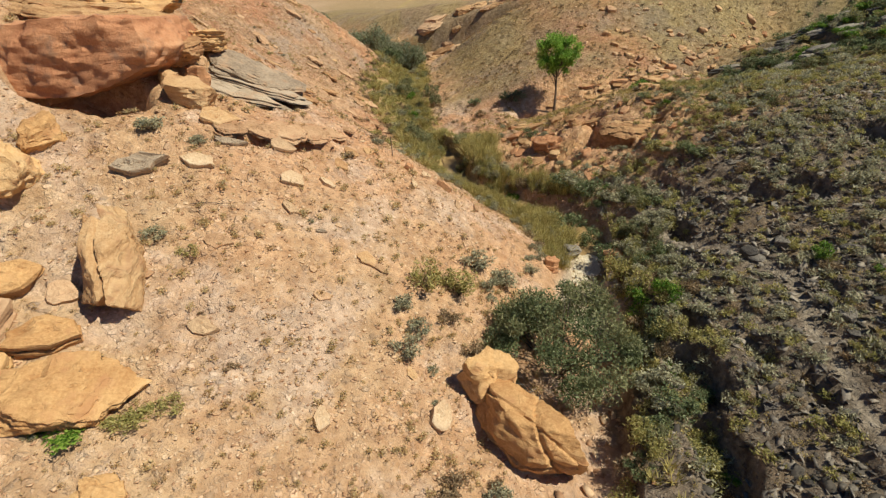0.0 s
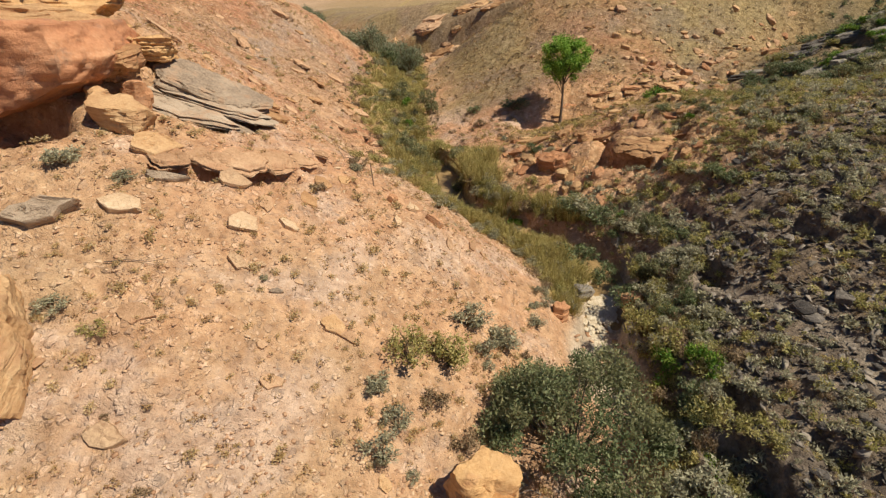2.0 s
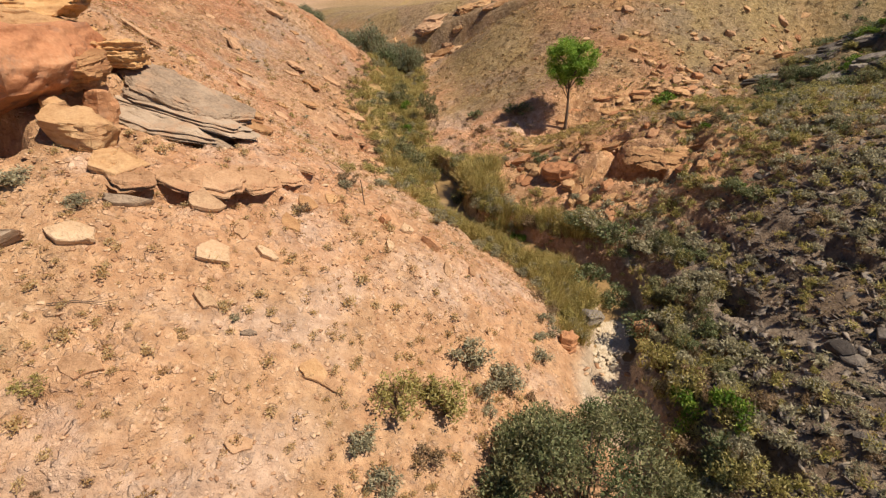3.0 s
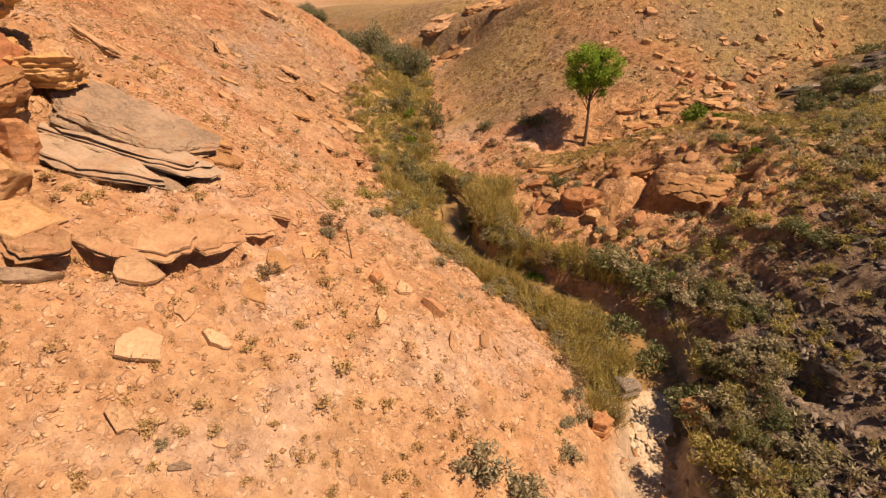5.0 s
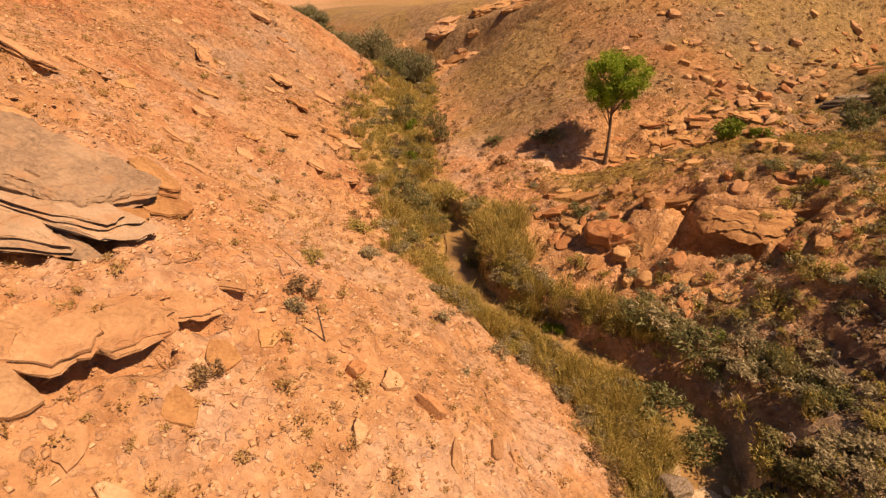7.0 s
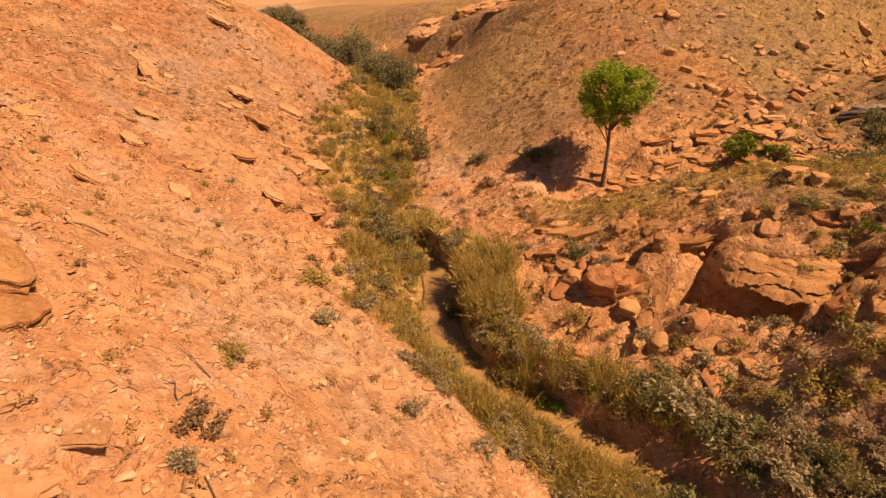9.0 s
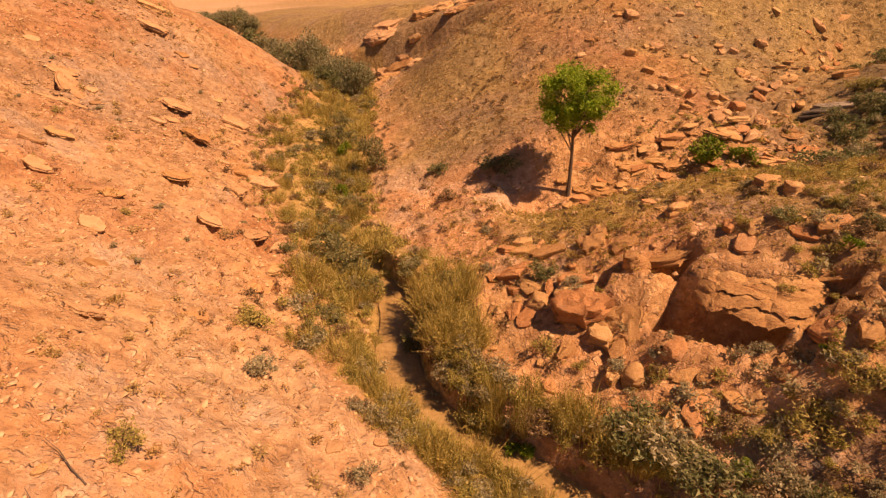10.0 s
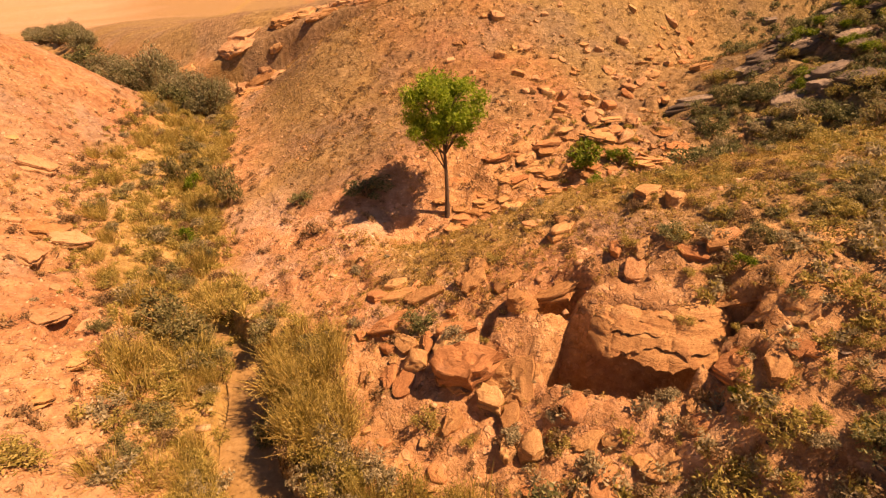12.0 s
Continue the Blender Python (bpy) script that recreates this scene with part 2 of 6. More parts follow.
GREY_ROCK = rock_material("grey_sandstone", ((0.21, 0.15, 0.10), (0.39, 0.29, 0.195), (0.51, 0.395, 0.275)), (0.42, 0.25, 0.14), bed=8)
# dark shale; shade of the slope and draw is partly in this tone
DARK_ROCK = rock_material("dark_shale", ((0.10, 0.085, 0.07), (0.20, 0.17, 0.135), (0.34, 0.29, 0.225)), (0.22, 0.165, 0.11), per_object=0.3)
STONE_CHIPS = material("stone_chips", ((0.36, 0.205, 0.11), (0.50, 0.31, 0.175), (0.62, 0.43, 0.26)), 2.0, bump=0.4, island=0.4)
# darkened further to paint the shade lying over most of this slope
SHADED_SHALE_CHIPS = material("shaded_shale_chips", ((0.08, 0.066, 0.052), (0.16, 0.134, 0.105), (0.29, 0.24, 0.185)), 2.0, bump=0.4, island=0.5)
BARK = material("bark", ((0.09, 0.065, 0.045), (0.20, 0.15, 0.11)), 6.0, bump=0.8, stretch=(1, 1, 0.25))
DEAD_WOOD = material("dead_wood", ((0.20, 0.165, 0.13), (0.36, 0.31, 0.26)), 5.0, bump=0.5)
LEAF_COTTONWOOD = leaf_material("cottonwood_leaves", ((0.15, 0.27, 0.03), (0.26, 0.42, 0.055), (0.39, 0.53, 0.095)), through_light=0.5)
LEAF_SILVER = leaf_material("silver_leaves", ((0.16, 0.175, 0.085), (0.25, 0.26, 0.14), (0.36, 0.36, 0.22)))
LEAF_DARK = leaf_material("dark_shrub_leaves", ((0.095, 0.115, 0.045), (0.17, 0.195, 0.08), (0.27, 0.29, 0.14)))
LEAF_SAGE = leaf_material("sage_leaves", ((0.26, 0.24, 0.145), (0.39, 0.36, 0.22), (0.53, 0.485, 0.31)), through_light=0.4)
LEAF_YELLOW = leaf_material("rabbitbrush_leaves", ((0.27, 0.245, 0.07), (0.41, 0.36, 0.115), (0.54, 0.46, 0.18)), through_light=0.4)
LEAF_GREEN = leaf_material("green_shrub_leaves", ((0.08, 0.16, 0.015), (0.16, 0.26, 0.025), (0.28, 0.36, 0.06)))
LEAF_OLIVE = leaf_material("olive_leaves", ((0.15, 0.155, 0.065), (0.24, 0.235, 0.105), (0.35, 0.33, 0.165)))
BLADES = leaf_material("reed_blades", ((0.29, 0.24, 0.07), (0.45, 0.37, 0.115), (0.60, 0.49, 0.19)))
STRAW = leaf_material("dry_grass", ((0.30, 0.215, 0.065), (0.46, 0.345, 0.11), (0.60, 0.47, 0.19)), through_light=0.4)
TWIGS = leaf_material("brown_twigs", ((0.17, 0.115, 0.06), (0.28, 0.195, 0.105), (0.40, 0.285, 0.16)))
OCHRE = leaf_material("ochre_tufts", ((0.27, 0.165, 0.065), (0.41, 0.265, 0.11), (0.55, 0.38, 0.17)))
LEAF_DRY = leaf_material("dry_brush_leaves", ((0.44, 0.32, 0.14), (0.58, 0.44, 0.21), (0.70, 0.55, 0.30)), through_light=0.5)
RUSTY = material("weathered_stake", ((0.08, 0.06, 0.045), (0.17, 0.12, 0.085)), 8.0, bump=0.3)


def water_material():
    m = material("muddy_water", ((0.22, 0.14, 0.06), (0.32, 0.21, 0.09), (0.42, 0.29, 0.14)), 0.7, rough=0.3, bump=0.5, fine=9, bump_size=0.03)
    m.node_tree.nodes["Principled BSDF"].inputs["Specular IOR Level"].default_value = 0.3
    return m


WATER = water_material()
FOAM = material("foam", ((0.46, 0.35, 0.21), (0.72, 0.62, 0.46)), 3.0, rough=0.6, bump=0.8, fine=5)

# ---- the lie of the land: a creek bed with a slope on each side, by cross-sections ----
CREEK = ((-60, 3, -3.2), (0, 4.5, -2.6), (10, 5.6, -2.0), (17, 7.4, -1.5), (21, 7.7, -1.3), (24.5, 8.7, -1.0), (27, 9.1, -0.6), (29.3, 8.0, -0.3), (31.5, 5.4, -0.05), (33, 3.3, 0.15), (35, 1.3, 0.3), (37.5, 0.8, 0.45), (39.5, 0.75, 0.55), (42, -0.1, 0.7),
         (48, -3, 1.1), (55, -4.6, 1.6), (65, -5.2, 2.2), (75, -5.7, 2.7), (85, -7.5, 3.2), (95, -14, 3.8), (110, -26, 4.5), (200, -60, 6))
LEFT_AT, RIGHT_AT = (3, 7, 12, 18, 26, 40), (2.5, 6, 10, 15, 22, 31, 44)
LEFT = {
    0: (-2.6, -2.1, -0.9, 0.9, 3.1, 7.4),
    10: (-1.5, -0.1, 2.0, 3.8, 6.2, 10.9),
    17: (-0.6, 1.9, 4.4, 7.3, 9.6, 13.7),
    24: (0.6, 3.6, 6.5, 9.4, 12.8, 16.0),
    31: (1.5, 3.9, 7.6, 11.7, 14.9, 17.0),
    38: (1.3, 3.5, 6.9, 10.8, 14.7, 17.0),
    46: (2.0, 4.0, 6.6, 11.1, 14.8, 16.6),
    55: (3.1, 5.5, 8.9, 13.2, 16, 17),
    64: (3.6, 6.9, 11.4, 14.4, 16.3, 17),
    75: (4.5, 7.8, 11.2, 13.6, 15.2, 16),
    88: (4.0, 5.2, 7.6, 10.0, 12, 13),
    104: (4.8, 4.9, 5.4, 6.0, 6.6, 7.5),
}
RIGHT = {
    0: (-2.2, -1.1, 0.5, 2.5, 4.6, 6.8, 9.5),
    10: (-1.4, 0.1, 2.0, 4.0, 5.9, 8.2, 10.9),
    17: (-0.2, 1.7, 3.2, 5.1, 7.1, 9.2, 11.8),
    24: (-0.1, 2.0, 4.5, 6.3, 7.8, 9.7, 12.2),
    31: (-0.1, 1.1, 3.7, 6.3, 7.5, 9.0, 11.6),
    38: (1.2, 2.6, 4.5, 6.4, 7.1, 8.1, 11.0),
    46: (1.1, 2.1, 3.2, 4.4, 5.4, 6.3, 9.8),
    55: (1.8, 2.8, 4.3, 5.3, 5.8, 5.0, 10.5),
    64: (2.5, 3.7, 5.3, 7.1, 9.1, 9.8, 7.7),
    75: (3.0, 5.0, 8.4, 11.4, 13.4, 14.6, 15.5),
    88: (4.2, 5.4, 7.6, 9.8, 11.8, 14.5, 17.5),
    104: (6.2, 8.8, 10.2, 10.8, 11.2, 12.0, 13.5),
}


def glide(xs, ys, x):
    """Smooth curve through the knots; ys may hold one value or one row of values a knot."""
    xs, ys, x = np.asarray(xs, float), np.asarray(ys, float), np.clip(x, xs[0], xs[-1])
    d = np.gradient(ys, xs, axis=0)
    i = np.clip(np.searchsorted(xs, x) - 1, 0, len(xs) - 2)
    w = xs[i + 1] - xs[i]
    s = (x - xs[i]) / w
    if ys.ndim > 1:
        s, w = s[:, None], w[:, None]
    return ((2 * s**3 - 3 * s**2 + 1) * ys[i] + (s**3 - 2 * s**2 + s) * w * d[i] + (-2 * s**3 + 3 * s**2) * ys[i + 1] + (s**3 - s**2) * w * d[i + 1])


def lattice(ix, iy, seed):
    v = np.sin(ix * 127.1 + iy * 311.7 + seed * 74.7) * 43758.5453
    return v - np.floor(v)


def value_noise(x, y, seed=0):
    ix, iy = np.floor(x), np.floor(y)
    fx, fy = x - ix, y - iy
    fx, fy = fx * fx * fx * (fx * (fx * 6 - 15) + 10), fy * fy * fy * (fy * (fy * 6 - 15) + 10)
    a, b, c, d = lattice(ix, iy, seed), lattice(ix + 1, iy, seed), lattice(ix, iy + 1, seed), lattice(ix + 1, iy + 1, seed)
    return (a + (b - a) * fx) * (1 - fy) + (c + (d - c) * fx) * fy


def fbm(x, y, size, octaves=4, seed=0):
    total, amp, norm = 0, 1.0, 0
    for o in range(octaves):
        ca, sa = math.cos(o * 0.7), math.sin(o * 0.7)
        total = total + amp * (value_noise((x * ca - y * sa) / size, (x * sa + y * ca) / size, seed + o * 13) - 0.5)
        norm += amp
        amp *= 0.55
        size *= 0.47
    return total / norm


def smooth(a, b, x):
    t = np.clip((x - a) / (b - a), 0, 1)
    return t * t * (3 - 2 * t)


REFERENCE = ((-60, 3), (0, 4.5), (10, 5.6), (17, 7.4), (24, 7.5), (28, 5.2), (33, 2.3), (37, 0.9), (42, -0.8), (48, -3), (55, -4.6), (65, -5.2), (75, -5.7), (85, -7.5), (95, -14), (110, -26), (200, -60))


def creek_at(y):
    c = np.array(CREEK)
    return glide(c[:, 0], c[:, 1], y), glide(c[:, 0], c[:, 2], y)


def bowl(x, y, cx, cy, rx, ry, turn, depth):
    ca, sa = math.cos(radians(turn)), math.sin(radians(turn))
    u, v = ((x - cx) * ca + (y - cy) * sa) / rx, (-(x - cx) * sa + (y - cy) * ca) / ry
    return -depth * (1 - smooth(0.72, 1.0, np.sqrt(u * u + v * v)))


HOLLOWS = ((11.75, 34.3, 2.3, 1.0, -29, 2.4), (10.85, 35.3, 0.5, 1.0, -28, 1.5), (11.1, 36.9, 1.1, 0.7, -10, 1.6), (14.5, 33.6, 1.0, 0.5, -20, 1.5), (-14.8, 19.9, 3.0, 1.9, -3, 2.1))
# shadowed pits below ledges of the shaded slope: x, y, length
PITS = ((9.8, 13.6, 1.9), (9.5, 10.7, 1.9), (9.4, 8.8, 1.6), (10.4, 15.8, 1.2), (11.0, 19.0, 1.0), (12.0, 13.6, 0.9), (15.6, 15.5, 0.9), (13.0, 11.7, 0.9), (18.1, 22.4, 1.5), (22.4, 24.7, 1.6), (16.5, 23.2, 1.2), (12.9, 23.3, 1.1), (33.0, 47.0, 1.6), (36.5, 52.0, 1.8), (40.5, 53.0, 1.8), (31.0, 49.5, 1.4), (38.5, 57.0, 1.6))
# ledges that break through the sunny slope: x, y, length, width, thickness, turn
STEPPED = ((-6.9, 21.4, 1.9, 1.1, 0.45, 22), (-6.1, 22.2, 1.9, 1.0, 0.4, 28), (-5.3, 23.5, 1.3, 0.7, 0.35, 35), (-7.9, 20.7, 1.7, 1.1, 0.45, 15), (-4.7, 24.6, 0.9, 0.5, 0.25, 40), (-8.9, 20.0, 1.5, 1.0, 0.4, 20))
GREY_BEDS = ((-9.5, 24.7, 5.2, 1.5, 0.5, -4), (-10.2, 23.6, 4.4, 1.3, 0.5, 4), (-7.9, 25.3, 1.8, 1.5, 0.4, -14))
RIM_NEAR = ((-5.4, 39.5, 1.7, 1.0, 0.5, 75), (-6.5, 43.6, 1.5, 0.9, 0.45, 60), (-8.3, 43.3, 1.3, 0.8, 0.35, -10), (-6.0, 35.5, 1.0, 0.7, 0.4, 30), (-7.5, 33.0, 1.0, 0.7, 0.35, 40), (-9.2, 31.6, 1.2, 0.8, 0.35, 30), (-5.2, 41.5, 1.2, 0.8, 0.5, 70), (-12.5, 36.2, 1.5, 0.9, 0.5, 15), (-14.5, 32.0, 1.6, 1.0, 0.4, 25), (-10.6, 46.0, 1.5, 0.9, 0.3, 0), (-13.6, 41.2, 1.3, 0.8, 0.3, 20))
RIM_FAR = ((-8.4, 47.5, 2.0, 1.2, 0.7, 70), (-8.9, 50.4, 2.4, 1.4, 0.9, 50), (-7.7, 50.0, 1.6, 1.0, 0.7, 30), (-11.4, 57.3, 2.0, 1.2, 1.0, 10), (-15.0, 45.0, 1.4, 0.8, 0.35, 10), (-16.6, 49.0, 1.6, 1.0, 0.4, 20), (-18.0, 62.8, 2.2, 1.3, 0.9, 30), (-19.5, 66.5, 2.6, 1.5, 1.0, 20), (-17.5, 50.5, 2.6, 1.4, 0.4, -45), (-16.2, 37.0, 1.8, 1.0, 0.4, 10), (-12.0, 52.0, 1.8, 1.1, 0.4, 15), (-14.0, 55.0, 2.0, 1.2, 0.4, 25), (-18.5, 52.0, 1.8, 1.0, 0.4, 35))


# gentle swells and dips of the slopes: x, y, half-widths, height
SWELLS = ((16.5, 57, 6, 6, 0.9), (29, 65, 6, 6, -1.2), (42, 70, 7, 8, -2.6), (-13.5, 47.5, 5, 5, 1.1), (-11.2, 34.8, 3.5, 4, -0.8), (12.4, 28.6, 2.4, 2.4, -0.9), (12.7, 32.7, 1.7, 1.4, -0.65), (11.2, 15.5, 2.4, 3, 0.6),
          (-6.5, 14.5, 2.5, 4, 0.4), (0.4, 18.4, 2, 2.5, -0.6), (-4.2, 22.3, 1.5, 1.5, -0.35), (5.0, 40.6, 1.6, 1.2, 0.5))


def shards(x, y, size, seed, turn=0.5, stretch=1.7):
    """Broken plates on a plane: a random value, a tilt and the distance to the next joint, for each place."""
    ca, sa = math.cos(turn), math.sin(turn)
    p, q = (x * ca + y * sa) / (size * stretch), (-x * sa + y * ca) / size
    ip, iq = np.floor(p), np.floor(q)
    first, second = np.full(p.shape, 9.0), np.full(p.shape, 9.0)
    value, lean = np.zeros(p.shape), np.zeros(p.shape)
    for i in (-1, 0, 1):
        for j in (-1, 0, 1):
            cp, cq = ip + i, iq + j
            a, b = lattice(cp, cq, seed), lattice(cp, cq, seed + 5)
            dp, dq = p - cp - a, q - cq - b
            d = np.hypot(dp, dq)
            near = d < first
            second = np.where(near, first, np.minimum(second, d))
            first = np.where(near, d, first)
            c = lattice(cp, cq, seed + 9)
            value = np.where(near, c, value)
            lean = np.where(near, dp * (a - 0.5) + dq * (b - 0.5), lean)
    return value - 0.5, lean, second - first


def bedrock_at(x, y):
    """Share of bare broken rock: the bank across the creek and the rim above it."""
    u = x - creek_at(y)[0]
    wild = fbm(x, y, 4.0, 3, 51)
    bank = smooth(1.8, 3.2, u) * smooth(29.6, 31.6, y + 3 * wild) * (1 - smooth(38.0, 40.4, y + 0.42 * (x - 6) + 2 * wild)) * (1 - smooth(14.5, 18.5, x + 4 * wild)) * (0.35 + 0.65 * smooth(-0.14, 0.02, wild))
    rim = smooth(-2.4, -3.4, u + wild) * (1 - smooth(6.5, 10.5, -u + 5 * wild)) * smooth(30, 36, y) * (1 - smooth(52, 60, y)) * (0.3 + 0.7 * smooth(-0.12, 0.05, wild))
    crag = (1 - smooth(0.6, 1.1, np.hypot((x + 14.5) / 6.5, (y - 24.5) / 5.5) + wild)) * 0.6
    shelf = smooth(9, 11, x) * (1 - smooth(26, 32, x)) * smooth(47.8, 48.8, y + wild) * (1 - smooth(51, 52.5, y + 2 * wild)) * 0.8
    along = smooth(19, 23, x) * (1 - smooth(42, 48, x)) * (1 - smooth(2.0, 4.5, np.abs(y - x - 28.6 + 8 * wild))) * 0.9
    return np.maximum(np.maximum(bank, 0.65 * rim), np.maximum(np.maximum(crag, shelf), along))


def ground(x, y, detail=True, broken=True):
    """Height of the ground at x, y (arrays or numbers)."""
    x, y = np.atleast_1d(np.asarray(x, float)), np.atleast_1d(np.asarray(y, float))
    xc, zc = creek_at(y)
    stations = sorted(LEFT)
    knots = [-140] + [-a for a in reversed(LEFT_AT)] + [0] + list(RIGHT_AT) + [160]
    table = [[LEFT[s][-1] + 3] + list(reversed(LEFT[s])) + [float(creek_at(np.array([s]))[1][0])] + list(RIGHT[s]) + [RIGHT[s][-1] + 9] for s in stations]
    rows = glide(stations, table, y)
    ref = np.array(REFERENCE)
    u = np.clip(x - glide(ref[:, 0], ref[:, 1], y), knots[0], knots[-1])
    k = np.array(knots, float)
    slopes = np.gradient(rows, k, axis=1)
    i = np.clip(np.searchsorted(k, u) - 1, 0, len(k) - 2)
    n = np.arange(len(u))
    w = k[i + 1] - k[i]
    s = (u - k[i]) / w
    h = ((2 * s**3 - 3 * s**2 + 1) * rows[n, i] + (s**3 - 2 * s**2 + s) * w * slopes[n, i] + (-2 * s**3 + 3 * s**2) * rows[n, i + 1]
         + (s**3 - s**2) * w * slopes[n, i + 1])
    # the wide plain beyond and hills on the skyline
    far = smooth(104, 190, y)
    away = np.hypot(x, y)
    h = h * (1 - far) + far * (6.5 + 4.5 * smooth(-62, -34, x) * (1 - smooth(190, 250, y)) + 3.5 * smooth(60, 200, x))
    out = smooth(60, 150, np.abs(x - 5)) * (1 - far)
    h = h + out * 2
    h = h + 60 * smooth(500, 1500, away) * (0.7 + fbm(x, y, 500, 3, 5)) + 30 * smooth(20, 400, -y) * 0.4
    for cx, cy, rx, ry, dh in SWELLS:
        h = h + dh * np.exp(-((x - cx) / rx) ** 2 - ((y - cy) / ry) ** 2)
    # the side draw sunk behind the terrace, with the shelf rising beyond it
    side = smooth(5, 9, x) * (1 - smooth(28, 36, x))
    h = h - side * 2.0 * np.exp(-((y - 47.4 + 0.05 * (x - 10)) / 2.3) ** 2) + side * 0.5 * smooth(49.5, 52, y) * (1 - smooth(56, 62, y))
    # far sandstone rim
    rim = smooth(-16, -6, x) * (1 - smooth(10, 24, x))
    line = 89 + 2.5 * fbm(x, y, 9, 3, 41) - 0.25 * x
    h = h + rim * (3.6 * smooth(line - 0.7, line + 0.7, y) - 2.0 * smooth(line - 7, line - 0.4, y)) * (1 - smooth(96, 125, y))
    near = 1 - smooth(70, 130, away)
    h = h + fbm(x, y, 7.0, 4, 1) * 0.55 * smooth(1.0, 5.0, np.abs(x - xc))
    if detail:
        h = h + near * fbm(x, y, 1.3, 5, 2) * 0.42 * smooth(0.6, 2.0, np.abs(x - xc))
        # bedding steps in the slopes
        bed = 1.05
        q = (h + 0.5 * fbm(x, y, 9, 3, 7)) / bed
        fr = q - np.floor(q)
        mask = smooth(-0.02, 0.12, fbm(x, y, 6.5, 3, 9)) * smooth(2.0, 5, np.abs(x - xc)) * near
        h = h + mask * (0.42 - 0.1 * smooth(2, 6, x - xc)) * bed * (smooth(0.40, 0.60, fr) - fr)
        # bare rock broken into tilted plates, and thin plates flush in the sunny slope
        bare = bedrock_at(x, y)
        v1, t1, e1 = shards(x, y, 1.15, 3, 0.35)
        v2, t2, e2 = shards(x, y, 0.5, 8, 0.9)
        h = h + bare * (0.50 * v1 + 0.8 * t1 - 0.12 * (1 - smooth(0.0, 0.10, e1)) + 0.26 * v2 + 0.4 * t2)
        flush = smooth(-2.2, -4, x - xc) * smooth(9, 20, y) * near * smooth(-0.06, 0.1, fbm(x, y, 5.5, 3, 57)) * (1 - bare)
        h = h + flush * (0.13 * v1 + 0.16 * t1 + 0.07 * v2)
    # creek channel, with a steeper bank on the right
    reach = smooth(-5, 8, y) * (1 - smooth(43, 46, y))
    d = (x - xc - 0.1 * np.sin(y * 0.8) + 0.3 * fbm(x, y, 3.0, 2, 15)) * (1 + 0.5 * smooth(40, 44, y))
    flat = reach * (1 - smooth(0.9, 2.6, np.abs(d)))
    h = h * (1 - flat) + np.minimum(h, zc + 0.1 + 0.12 * fbm(x, y, 1.5, 3, 19)) * flat
    h = h - reach * 0.5 * (1 - smooth(0.75, 1.2, np.abs(d)))
    h = h + reach * (0.55 + 0.35 * smooth(34, 37, y)) * smooth(0.95, 1.25, d) * (1 - smooth(1.6, 4.5, d))
    if not broken:
        return h
    for cx, cy, rx, ry, turn, depth in HOLLOWS:
        h = h + bowl(x, y, cx, cy, rx, ry, turn, depth)
    for cx, cy, l in PITS:
        h = h + bowl(x + 0.25 * fbm(x, y, 1.1, 2, 91), y, cx, cy, 0.45 * l, 0.95 * l, 12, 0.6 * l)
    for cx, cy, l, w, t, turn in STEPPED + GREY_BEDS + RIM_NEAR + RIM_FAR:
        s = math.sin(radians(turn))
        h = h + bowl(x, y, cx + 0.5 * w * s, cy - 0.5 * w * math.cos(radians(turn)), 0.52 * l, 0.55 * w, turn, 0.4 + 0.8 * t)
    return h


def height(x, y):
    return float(ground(x, y)[0])


def unbroken(x, y):
    """Height of the slope as it would be without its hollows."""
    return float(ground(x, y, True, False)[0])


def steps(parts):
    out = [parts[0][0]]
    for start, end, size in parts:
        k = max(1, round((end - start) / size))
        out += [start + (end - start) * (i + 1) / k for i in range(k)]
    return np.array(out)


def path_x(y):
    """The foot-worn track on the shaded slope."""
    return glide((0, 9, 12, 14, 16.6, 20, 23, 26, 29, 32), (12.6, 13.4, 13.8, 13.9, 14.6, 13.8, 12.4, 11.1, 10.1, 9.7), y)


